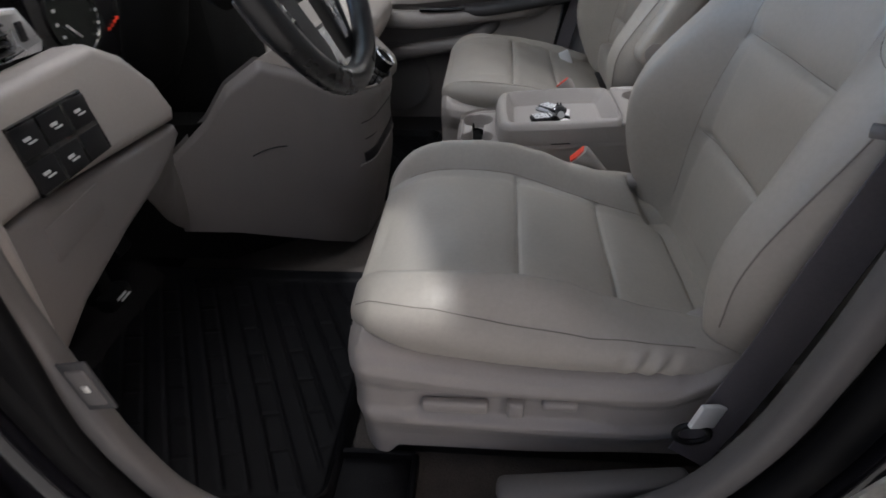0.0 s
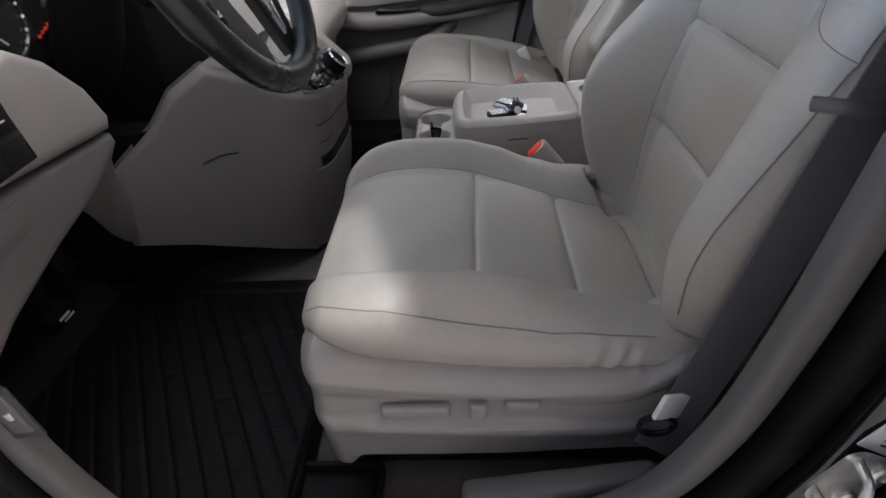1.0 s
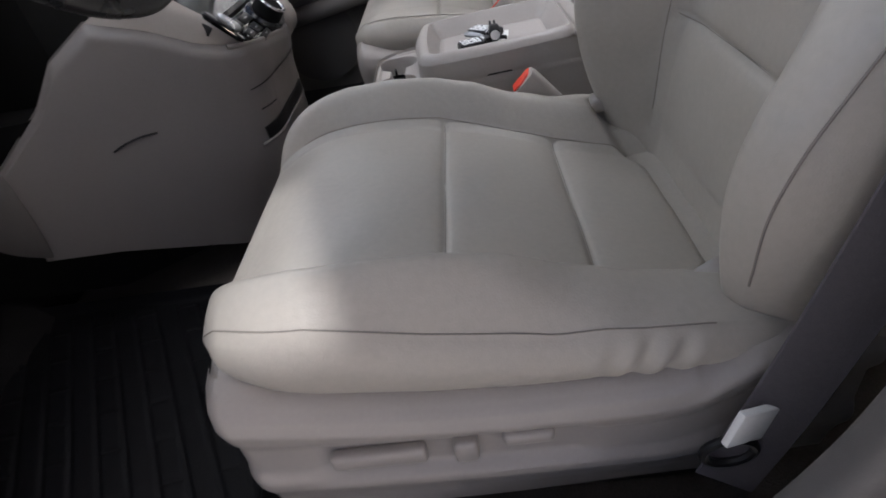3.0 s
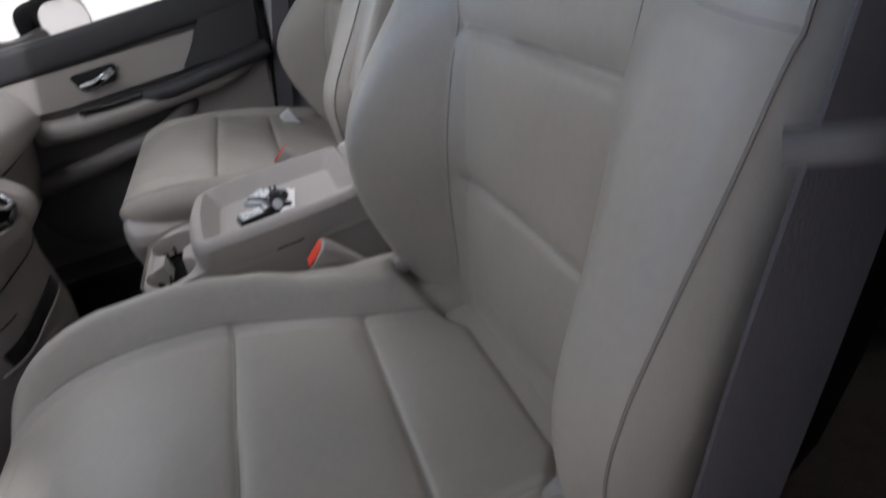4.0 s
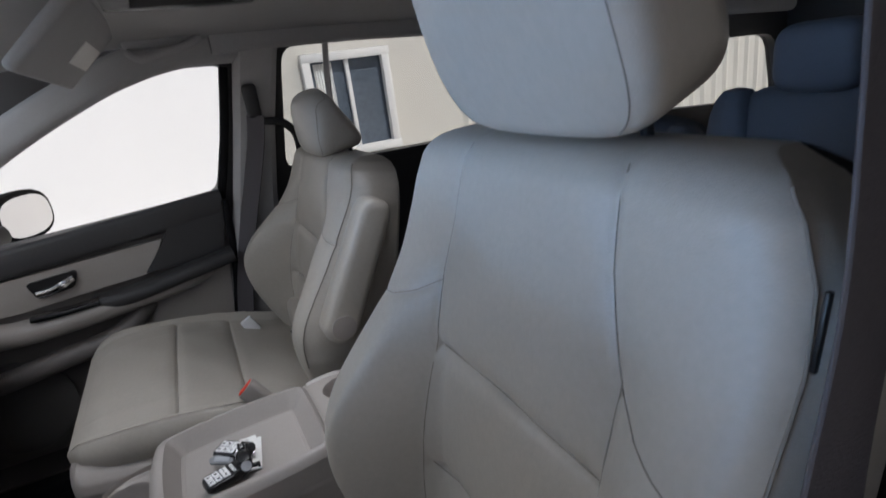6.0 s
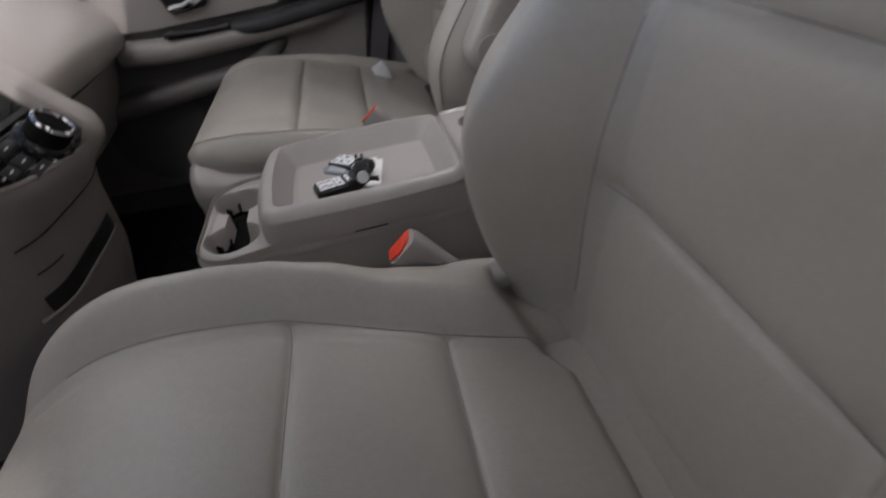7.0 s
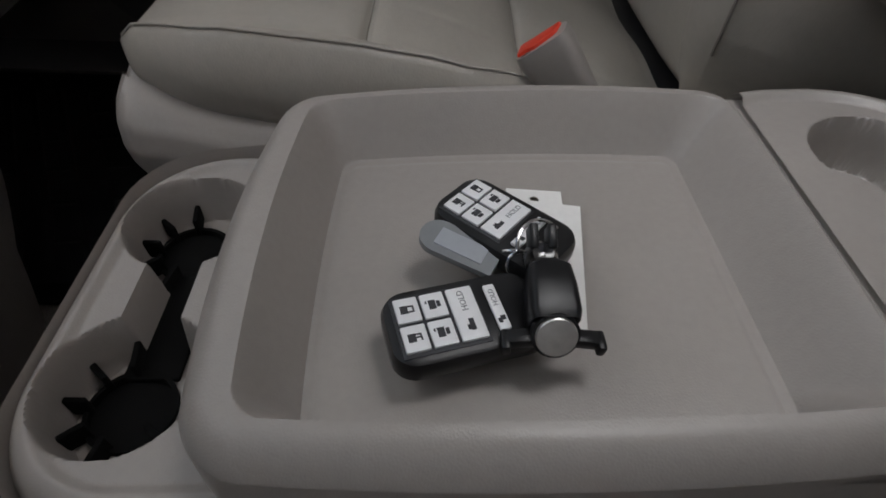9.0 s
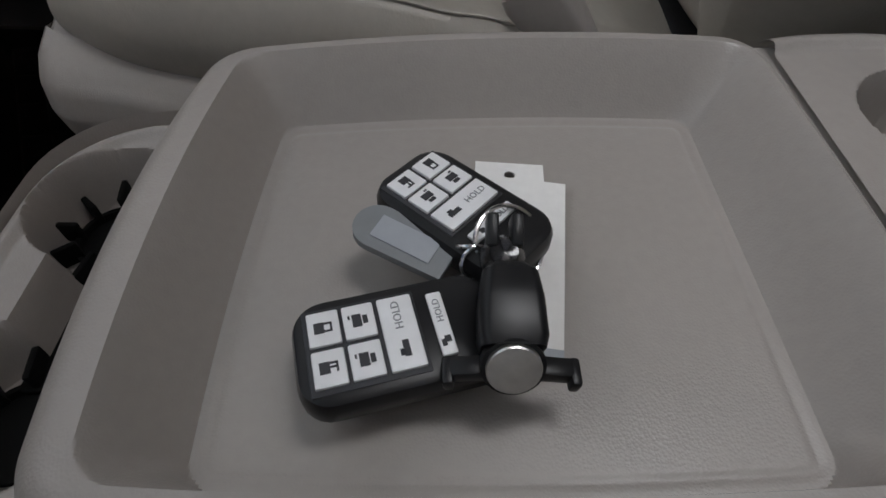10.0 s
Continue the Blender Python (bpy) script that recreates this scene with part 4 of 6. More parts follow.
armrest = part("armrest", armrest_shape(), LEATHER, passenger_seat, "folded up padded armrest", smooth=70)
armrest.matrix_local = pose(0.296, -0.256, 0.748, 0, 27, 0)
part("pivot", turned([(0.0, 0.0), (0.02, 0.0), (0.022, 0.003), (0.022, 0.008), (0.0, 0.010)], 24), TRIM, armrest, "round pivot cap").matrix_local = pose(0, -0.022, 0.0, 90, 0, 0)
part("cover", rbox(0.235, 0.205, 0.632, 0.050, 0.030, 0.022, 0.007, 3), TRIM, driver_seat, "grey plastic hinge cover")
part("tag", rbox(0, 0, 0, 0.004, 0.003, 0.040, 0.001), BLACK, driver_seat, "small black airbag tag in the side seam").matrix_local = dback @ pose(-0.078, -0.2355, 1.055)
part("bight", pillow(0.315, 0.795, 0.655, 0.10, 0.40, 0.09), LEATHER, passenger_seat, "leather roll between cushion and backrest", smooth=80)
part("belt_tab", moved(rbox(0, 0, 0, 0.030, 0.012, 0.045, 0.004, 2), pose(0.178, 0.965, 0.645, 0, -25, 0)), BUTTON, passenger_seat, "white plastic belt tab")


# ---- seat belt buckles between seats and console ----
def buckle(at, m, group="belt buckles"):
    b = thing("belt_buckle", "grey belt buckle with a red release button", "belt buckle", at, group)
    sec = [(0.0, 0.030, 0.020), (0.03, 0.036, 0.024), (0.06, 0.042, 0.028), (0.068, 0.040, 0.026)]
    part("housing", moved(loft([np.array([(px, py, h) for px, py in round_rect(w, d, 0.008, 4)]) for h, w, d in sec]), m), TRIM, b)
    face = round_poly([(-0.0185, 0.0112), (-0.0185, -0.0072), (-0.0085, -0.0072), (-0.0040, -0.0106), (0.0125, -0.0040), (0.0155, 0.0112)], 0.0022)
    part("release_button", moved(plate([(float(px), float(py)) for px, py in face], (), 0.007, Matrix.Translation((0, 0, 0.0635)), 0.0012), m), RED, b, "red release button")
    part("slot", moved(rbox(-0.011, -0.0098, 0.0668, 0.009, 0.0022, 0.003, 0.0005), m), BLACK, b)
    part("stalk", moved(rbox(0, 0, -0.06, 0.022, 0.008, 0.13, 0.003), m), BLACK, b)
    return b


buckle((0.15, 0.235, 0.60), pose(0.171, 0.240, 0.622, 8, -46, -8))
buckle((0.15, 0.565, 0.62), pose(0.163, 0.556, 0.653, -4, -42, -14) @ Matrix.Diagonal((0.9, 0.9, 0.9, 1)))


# ---- centre console ----
console = thing("centre_console", "grey plastic centre console with tray lid and cup holders", "centre console", (0.1, 0.40, 0.34))
CY = 0.3985


def rounded_distance(px, py, cx, cy, sx, sy, r):
    """Signed distance from a rounded rectangle: below zero inside."""
    qx, qy = np.abs(px - cx) - (sx / 2 - r), np.abs(py - cy) - (sy / 2 - r)
    return np.hypot(np.maximum(qx, 0), np.maximum(qy, 0)) + np.minimum(np.maximum(qx, qy), 0) - r


def body_outline(z, grow=0.0):
    k = np.clip((0.68 - z) / 0.34, 0, 1)
    x0, x1, hw = -0.111 + 0.014 * k, 0.318 - 0.01 * k, 0.104 - 0.012 * k + grow
    out = []
    size = (x1 - x0 + 2 * grow, 2 * hw)
    for a, b in zip(round_rect(*size, 0.045, 8), round_rect(*size, 0.070, 8)):
        px, py = b if a[0] > 0 else a
        out.append(((x0 + x1) / 2 + px, CY + py))
    return out


def slope(x):
    return 0.055 * x


part("body", loft([np.array([(x, y, z + (slope(x) if z > 0.6 else 0) + (0.0310 * float(smooth01(0.205, 0.225, x)) if z > 0.655 else 0)) for x, y in body_outline(z)]) for z in (0.34, 0.45, 0.56, 0.610, 0.638, 0.652, 0.6615)], caps=False), TRIM, console)

# lid with the shallow tray; its long sides bow outwards
def bowed(x, y):
    return CY + (y - CY) * (1 + np.where(y < CY, 0.075, 0.150) * np.clip(1 - ((x - 0.095) / 0.130) ** 2, 0, 1))


def bowed_front(x, y):
    """The lid's front edge bows forwards a little."""
    return x - 0.008 * np.clip(1 - ((y - CY) / 0.10) ** 2, 0, 1) * np.clip(1 - (x - LX0) / 0.12, 0, 1)


LX0, LX1, LH = -0.024, 0.216, 0.0985
rx0, rx1, rh = -0.005, 0.207, 0.0835
lines_x = np.unique(np.round(np.concatenate([np.linspace(LX0, LX1, 230), [a + d for a in (rx0, rx1, 0.012, 0.184) for d in (-0.0007, 0.0, 0.0007)]]), 5))
lines_y = np.unique(np.round(np.concatenate([np.linspace(-LH, LH, 190), [k * a + d for k, a in ((-1, rh), (1, rh), (-1, 0.07775), (1, 0.06625)) for d in (-0.0007, 0.0, 0.0007)]]), 5))
gx, gy = np.meshgrid(lines_x, CY + lines_y, indexing="ij")
sd = rounded_distance(gx, gy, (LX0 + LX1) / 2, CY, LX1 - LX0, 2 * LH, 0.022)
tray = rounded_distance(gx, gy, (rx0 + rx1) / 2, CY, rx1 - rx0, 2 * rh, 0.011)
foot = rounded_distance(gx, gy, 0.098, CY - 0.00575, 0.172, 0.1440, 0.008)
top = 0.7005 + slope(gx) + 0.003 * (1 - ((gy - CY) / LH) ** 2)
crown = top - 0.012 * np.clip(1 + sd / 0.014, 0, 1) ** 2.5
floor_z = 0.6745 + slope(gx)
wall_t = np.where(foot > 0, np.clip(-tray, 0, 1) / np.maximum(np.clip(-tray, 0, 1) + np.clip(foot, 0, 1), 1e-6), 1.0)
inside = 0.85 * wall_t + 0.15 * smooth01(0, 1, wall_t)
gz = crown * (1 - inside) + floor_z * inside
gz -= 0.0006 * np.exp(-((foot + 0.004) / 0.0010) ** 2)
# pull points outside the outline onto it
pull = np.clip(sd, 0, None)
nx_, ny_ = np.gradient(sd, gx[:, 0], gy[0])
gx2, gy2 = gx - nx_ * pull, gy - ny_ * pull
gx2, gy2 = bowed_front(gx2, gy2), bowed(gx2, gy2)
lid = part("lid", grid_shape(gx2, gy2, gz), TRIM, console, "tray shaped console lid", smooth=40)
rim_loop = round_rect(LX1 - LX0, 2 * LH, 0.022, 6)
rim_loop = [((LX0 + LX1) / 2 + float(a[0] + (b[0] - a[0]) * t), CY + float(a[1] + (b[1] - a[1]) * t))
            for a, b in zip(rim_loop, np.roll(rim_loop, -1, 0)) for t in ((0,) if np.hypot(*(b - a)) < 0.05 else np.linspace(0, 1, 14, endpoint=False))]
rim_loop = [(float(bowed_front(x, y)), float(bowed(x, y))) for x, y in rim_loop]
part("lid_side", loft([np.array([(x, y, z + slope(x) - (0.004 if z < 0.68 else 0)) for x, y in [((LX0 + LX1) / 2 + (px - (LX0 + LX1) / 2) * s, CY + (py - CY) * s) for px, py in rim_loop]])
                       for z, s in ((0.6895, 1.0), (0.682, 1.004), (0.670, 1.006), (0.6645, 1.0), (0.6635, 0.97))], caps=False), TRIM, lid)
part("hinge_cover", rbox(0.221, CY, 0.686, 0.022, 0.196, 0.040, 0.004, 3), TRIM, console, "rear hinge cover")
part("hinge", rbox(0.2165, 0.3085, 0.7015, 0.006, 0.007, 0.006, 0.0025, 3), TRIM, console, "small hinge cap")
part("lid_gap", loft([np.array([(x, y, z + slope(x)) for x, y in [((LX0 + LX1) / 2 + (px - (LX0 + LX1) / 2) * 0.98, CY + (py - CY) * 0.975) for px, py in rim_loop]]) for z in (0.6570, 0.672)], caps=False), BLACK, console)


def cup_deck(name, x0, x1, zt, cups, channel, hw, depth, label, front):
    """A deck with cup wells in it."""
    gx, gy = np.meshgrid(np.linspace(x0, x1, 110), CY + np.linspace(-hw, hw, 190), indexing="ij")
    pad = 0.05
    if front:
        sd = rounded_distance(gx, gy, (x0 + x1 + pad) / 2, CY, x1 - x0 + pad, 2 * hw, 0.058)
    else:
        sd = rounded_distance(gx, gy, (x0 + x1 - pad) / 2, CY, x1 - x0 + pad, 2 * hw, 0.070)
    z = zt + slope(gx) - (0.012 if front else 0.007) * np.clip(1 + sd / 0.012, 0, 1) ** 2.2
    z = z - 0.0035 * smooth01(0.010, 0.016, -sd)
    well = np.full(gx.shape, 9.0)
    for cx, cy, r in cups:
        well = np.minimum(well, np.hypot(gx - cx, gy - cy) - r)
    well = np.minimum(well, rounded_distance(gx, gy, *channel))
    inside = 1 - smooth01(-0.003, 0.0005, well)
    z = z * (1 - inside) + (zt - depth + slope(gx)) * inside
    for cx, cy, r in cups:
        z = z - (0.045 * (1 - smooth01(-0.001, 0.0006, np.hypot(gx - cx + 0.006, gy - cy) - 0.0175)) if front else 0)
    nx_, ny_ = np.gradient(sd, gx[:, 0], gy[0])
    pull = np.clip(sd, 0, None)
    return part(name, grid_shape(gx - nx_ * pull, gy - ny_ * pull, z), TRIM, console, label, smooth=50)


CUPS = [(-0.071, 0.352, 0.0335), (-0.071, 0.447, 0.0335)]
deck = cup_deck("cup_holder", -0.114, -0.008, 0.660, CUPS, (-0.070, 0.40, 0.026, 0.07, 0.010), 0.1045, 0.034, "twin cup holder with black rubber liner", True)
for cx, cy, r in CUPS:
    part("liner", turned([(0.0197, -0.0015), (0.0200, 0.0026), (0.0178, 0.0026), (0.0170, -0.034), (0.0, -0.034)], 36, (cx - 0.006, cy, 0.6235)), MATT, deck, "black rubber cup liner")
    for ang in (100, 140, 180, 220, 260, 320):
        ca, sa = math.cos(radians(ang)), math.sin(radians(ang))
        reach = 0.006 * ca + math.sqrt(0.0328 ** 2 - (0.006 * sa) ** 2)
        part("fin", moved(rbox((0.0165 + reach) / 2, 0, 0, reach - 0.0165, 0.0030, 0.012, 0.001), Matrix.Translation((cx - 0.006, cy, 0.6285)) @ pose(0, 0, 0, 0, 0, ang)), MATT, deck)
part("channel_liner", rbox(-0.074, 0.40, 0.6245, 0.026, 0.066, 0.003, 0.001), MATT, deck)
cup_deck("rear_cup_holder", 0.217, 0.322, 0.700, [(0.265, 0.355, 0.030), (0.265, 0.442, 0.030)], (0.262, 0.40, 0.018, 0.07, 0.006), 0.1035, 0.034, "rear cup holder of the console", False)
body_lip = [np.array([(x, y, z + slope(x)) for x, y in body_outline(0.66, g)]) for z, g in ((0.645, 0.0), (0.650, 0.0015), (0.656, 0.0))]
part("body_lip", loft(body_lip, caps=False), TRIM, console)


# ---- keys in the tray ----
def key_fob(name_at, m, group):
    fob = thing("key_fob", "black car key fob with silver buttons, lying in the tray", "key fob", name_at, group)
    L, W, H = 0.058, 0.0335, 0.011
    prof = [(0.0, 0.90), (0.0025, 1.0), (0.0075, 1.0), (0.0102, 0.95), (0.011, 0.86)]
    loops = []
    for h, s in prof:
        loops.append(np.array([(px - math.copysign((1 - s) * W / 2, px), py * s, h) for px, py in round_rect(L, W, 0.009, 6)]))
    part("shell", moved(loft(loops), m), BLACK, fob)
    top = 0.0112
    keys = [(-0.0197, 0.0061, 0.0088, 0.0108), (-0.0197, -0.0061, 0.0088, 0.0108), (-0.0099, 0.0061, 0.0088, 0.0108), (-0.0099, -0.0061, 0.0088, 0.0108), (0.0006, 0.0, 0.0098, 0.0232), (0.0120, 0.0, 0.0044, 0.0205)]
    part("button_field", moved(rbox(-0.0095, 0, top - 0.0004, 0.0318, 0.0262, 0.0010, 0.0004), m), LEGEND, fob, "black button surround")
    for k, (bx, by, bw, bd) in enumerate(keys):
        but = part("button", moved(rbox(bx, by, top + 0.0006, bw, bd, 0.0016, 0.0006, 2), m), BUTTON, fob, "silver grey button")
        tz = top + 0.00148
        if k < 2:
            part("lock_icon", moved(join(rbox(bx - 0.0012, by, tz, 0.0028, 0.0034, 0.0002, 0), rbox(bx + 0.0012, by + 0.0012, tz, 0.0022, 0.0006, 0.0002, 0), rbox(bx + 0.0012, by - 0.0012 * (1 - k), tz, 0.0022, 0.0006, 0.0002, 0),
                                         rbox(bx + 0.0021, by, tz, 0.0006, 0.003, 0.0002, 0)), m), LEGEND, but, smooth=0)
        elif k < 4:
            part("van_icon", moved(join(rbox(bx - 0.0006, by, tz, 0.0026, 0.0040, 0.0002, 0), rbox(bx + 0.0017, by, tz, 0.0014, 0.0026, 0.0002, 0), rbox(bx - 0.0027, by + 0.0013, tz, 0.0006, 0.0012, 0.0002, 0)), m), LEGEND, but, smooth=0)
        else:
            part("hold_text", moved(text_shape("HOLD", 0.0033 if k == 4 else 0.0028), m @ pose(bx, by + (0.0006 if k == 4 else 0.0), tz, 0, 0, 90)), TAG_GREY, but, smooth=0)
            part("icon", moved(join(rbox(bx + 0.0004, by - 0.0055, tz, 0.0018, 0.0050 if k == 4 else 0.002, 0.0002, 0), rbox(bx - 0.0008, by - 0.0065, tz, 0.0014, 0.0020, 0.0002, 0)), m), LEGEND, but, smooth=0)
    return fob


def text_shape(words, size):
    """Lettering in the built-in font as a thin flat mesh."""
    cu = bpy.data.curves.new("lettering", "FONT")
    cu.body, cu.size, cu.extrude, cu.align_x, cu.align_y, cu.resolution_u = words, size, 0.0001, "LEFT", "CENTER", 2
    ob = bpy.data.objects.new("lettering", cu)
    scene.collection.objects.link(ob)
    dg = bpy.context.evaluated_depsgraph_get()
    me = ob.evaluated_get(dg).to_mesh()
    out = (np.array([v.co[:] for v in me.vertices]), [list(p.vertices) for p in me.polygons])
    ob.evaluated_get(dg).to_mesh_clear()
    bpy.data.objects.remove(ob)
    bpy.data.curves.remove(cu)
    return out


TZ = 0.6822
key_fob((0.066, 0.353, TZ), pose(0.0665, 0.3525, TZ + 0.0065, 0, 0, 15.5), "car keys")
key_fob((0.083, 0.405, TZ), pose(0.0850, 0.4000, TZ + 0.0085, 0, 0, -41), "car keys")

tag = thing("key_tag", "grey plastic key tag with a pale label", "key tag", (0.07, 0.394, TZ))
tm = pose(0.0655, 0.3875, TZ + 0.0145, 4, 6, -27)
out = [(px, py) for px, py in round_rect(0.034, 0.0165, 0.008, 6) if px < 0] + [(0.017, -0.0075), (0.017, 0.0075)]
part("tag", moved(plate(out, (), 0.003), tm), TAG_GREY, tag)
part("label", moved(rbox(0.001, 0, 0.0032, 0.021, 0.009, 0.0006, 0.0002), tm), TAG_FACE, tag, "blank pale label")

for k, (dx, dy, dz, rz, w) in enumerate(((0.1030, 0.4050, 0.0010, -3.5, 0.027), (0.1085, 0.3935, 0.0022, -8, 0.0245))):
    paper = thing("paper_tag", "white paper tag lying under the keys", "paper tag", (dx, dy, TZ + 0.001), "paper tags")
    pm = pose(dx, dy, TZ + dz, 1.2 * k, 0, rz)
    ol = [(-w / 2, -0.036), (w / 2, -0.036), (w / 2, 0.036), (-w / 2, 0.036)]
    part("sheet", moved(plate(ol, [[(0.0022 * math.cos(q), 0.029 + 0.0022 * math.sin(q)) for q in np.linspace(0, 2 * math.pi, 12, endpoint=False)]] if k == 0 else (), 0.0005), pm), PAPER, paper, smooth=0)
    part("clear_edge", moved(rbox(0, -0.0375, 0.0003, w, 0.004, 0.0006, 0), pm), TAG_FACE, paper, "clear plastic edge", smooth=0)

ring = thing("key_ring", "steel split key ring joining the keys", "key ring", (0.095, 0.385, TZ + 0.012))
an = np.linspace(0, 2 * math.pi, 40, endpoint=False)
for r0, cx, cy, tilt in ((0.0125, 0.0995, 0.386, 35), (0.0055, 0.0875, 0.3845, -50), (0.0048, 0.0885, 0.3785, 60)):
    mm = pose(cx, cy, TZ + 0.0165, tilt, 20, 15)
    part("loop", moved(sweep(np.stack([r0 * np.cos(an), r0 * np.sin(an), 0 * an], 1), circle(0.0008, 8), side=(0, 0, 1), closed=True), mm), CHROME, ring)

# a small black clamp mount with a magnet, lying on the keys
mount = thing("phone_mount", "small black clip mount with a steel magnet disc", "phone mount", (0.097, 0.36, TZ + 0.02))
base = np.array((0.0962, 0.3445, TZ + 0.0235))
part("stem", moved(loft([np.array([(px, py, h) for px, py in round_rect(w, d, 0.003, 4)]) for h, w, d in ((0, 0.0165, 0.0145), (0.003, 0.0180, 0.0155), (0.013, 0.0172, 0.0150), (0.021, 0.0150, 0.0130), (0.0235, 0.0100, 0.0090))]), pose(*base, -76, 0, 0)), BLACK, mount)
part("step", moved(rbox(0, 0.0078, 0.006, 0.0110, 0.0016, 0.004, 0.0006), pose(*base, -76, 0, 0)), GLOSS, mount)
part("ball", moved(turned([(0.0, -0.0065), (0.004, -0.006), (0.0062, -0.003), (0.0068, 0.0), (0.0062, 0.003), (0.004, 0.0058), (0.0, 0.0064)], 20), pose(0.0955, 0.374, TZ + 0.0245, 20, 0, 0)), GLOSS, mount)
for sx in (-1, 1):
    part("jaw", moved(rbox(sx * 0.0035, 0.006, 0.002, 0.0035, 0.010, 0.008, 0.001), pose(0.0958, 0.375, TZ + 0.0255, 25, 0, 0)), BLACK, mount)
    part("wing", moved(join(rbox(sx * 0.011, 0, 0, 0.012, 0.006, 0.005, 0.0015), rbox(sx * 0.0165, -0.001, 0, 0.003, 0.008, 0.005, 0.001)), pose(0.0962, 0.3415, TZ + 0.021, 0, sx * 8, 0)), BLACK, mount, "clip wing")
disc = pose(0.0962, 0.3405, TZ + 0.0235, 62, 0, 0)
part("collar", moved(turned([(0.0, -0.004), (0.0078, -0.004), (0.0084, -0.002), (0.0084, 0.001), (0.0, 0.001)], 28), disc), BLACK, mount)
part("magnet", moved(turned([(0.0, 0.0008), (0.0072, 0.0008), (0.0072, 0.0022), (0.0068, 0.0027), (0.0, 0.0029)], 28), disc), STEEL, mount, "dull steel magnet disc")


# ---- driver's door opening: trim band, seal, jamb ----
OPENING = [(-0.500, 0.95), (-0.503, 0.87), (-0.503, 0.79), (-0.495, 0.715), (-0.487, 0.66), (-0.478, 0.60), (-0.462, 0.535), (-0.435, 0.468), (-0.385, 0.418), (-0.29, 0.392), (-0.15, 0.392), (0.02, 0.425), (0.125, 0.473), (0.190, 0.530), (0.234, 0.62), (0.262, 0.74), (0.278, 0.85), (0.288, 0.93)]
OPENING_HIGH = [(-0.497, 1.05)] + OPENING


def opening_path(out, y, n=90, line=OPENING):
    """The line of the door opening, moved outwards by some metres."""
    p = spline([(x, 0, z) for x, z in line], n)
    t = np.gradient(p, axis=0)
    t /= np.linalg.norm(t, axis=1)[:, None]
    q = p + np.stack([t[:, 2], 0 * t[:, 0], -t[:, 0]], 1) * out
    q[:, 1] = y
    return q


structure("trim_door_opening", sweep(opening_path(0.0, -0.354), round_rect(0.032, 0.035, 0.012, 4), side=(0, 1, 0)), SHADED_PILLAR, "grey plastic trim round the driver's door opening", "door trim")
structure("door_seal", sweep(opening_path(0.035, -0.376, 90, OPENING_HIGH), round_rect(0.036, 0.036, 0.014, 4), side=(0, 1, 0)), SEAL, "black rubber seal round the driver's door opening", "door seal")
structure("pillar_foot_cover", sweep(spline([(-0.500, -0.378, 1.0), (-0.505, -0.378, 0.87), (-0.508, -0.378, 0.79), (-0.510, -0.378, 0.72), (-0.514, -0.377, 0.65), (-0.512, -0.376, 0.58), (-0.506, -0.376, 0.54)], 24), round_rect(0.020, 0.052, 0.008, 3), side=(0, 1, 0)), SEAL, "black rubber cover at the foot of the windscreen pillar", "door seal")
structure("jamb_flange", sweep(opening_path(0.064, -0.398, 90, OPENING_HIGH), round_rect(0.020, 0.010, 0.003, 2), side=(0, 1, 0)), PAINT, "black painted flange beside the door seal", "door jamb")
structure("door_jamb", sweep(opening_path(0.092, -0.388, 90, OPENING_HIGH), round_rect(0.055, 0.085, 0.012, 3), side=(0, 1, 0)), PAINT, "black painted door jamb", "door jamb")
structure("b_pillar_driver", loft([np.array([(x0 + dx, -0.345 - dy, z) for dx, dy in ((0, 0.05), (0.0, 0.02), (0.02, 0.0), (0.10, 0.0), (0.12, 0.02), (0.12, 0.05))]) for z, x0 in ((0.85, 0.325), (1.0, 0.345), (1.15, 0.365), (1.34, 0.385))]), TRIM_DARK, "charcoal pillar cover above the driver's belt", "pillar")
structure("b_pillar_lower", rbox(0.455, -0.330, 0.64, 0.30, 0.02, 0.62, 0.006), SEAL, "black lower pillar cover behind the driver's belt", "pillar")
structure("outer_sill", join(rbox(-0.15, -0.475, 0.26, 1.3, 0.06, 0.28, 0.025, 4), rbox(0.55, -0.485, 0.72, 0.44, 0.06, 1.2, 0.02, 3)), PAINT, "black painted body side and sill", "car body")
structure("wheel_arch_panel", rbox(-1.0, -0.46, 0.50, 0.9, 0.10, 0.9, 0.04, 4), PAINT, "black painted front wing beside the door hinge", "car body")
structure("cowl_side_trim", join(rbox(-0.68, -0.335, 0.62, 0.32, 0.03, 0.62, 0.012), rbox(-0.25, -0.335, 0.37, 0.60, 0.03, 0.10, 0.012)), SHADED_CARPET, "carpeted side of the driver's footwell, shade put into its colour", "kick panel")
structure("sill_cover", moved(rbox(0, 0, 0, 0.24, 0.035, 0.07, 0.012, 3), pose(0.095, -0.312, 0.447, 0, -10, 0)), SHADED_PILLAR, "grey moulded seat rail cover beside the sill", "sill trim")

release = thing("fuel_release", "small recessed silver release button on the kick panel", "release button", (-0.45, -0.372, 0.69))
rm = pose(-0.446, -0.374, 0.690, 0, -8, 0)
part("recess", moved(rbox(0, 0, 0, 0.034, 0.004, 0.068, 0.009, 3), rm), TRIM_DARK, release)
part("surround", moved(rbox(0, -0.002, 0.0, 0.022, 0.004, 0.050, 0.006, 3), rm), SHADED_PILLAR, release)
part("button", moved(rbox(0.001, -0.004, 0.0, 0.008, 0.003, 0.010, 0.003, 3), rm), STEEL, release, "silver push button")

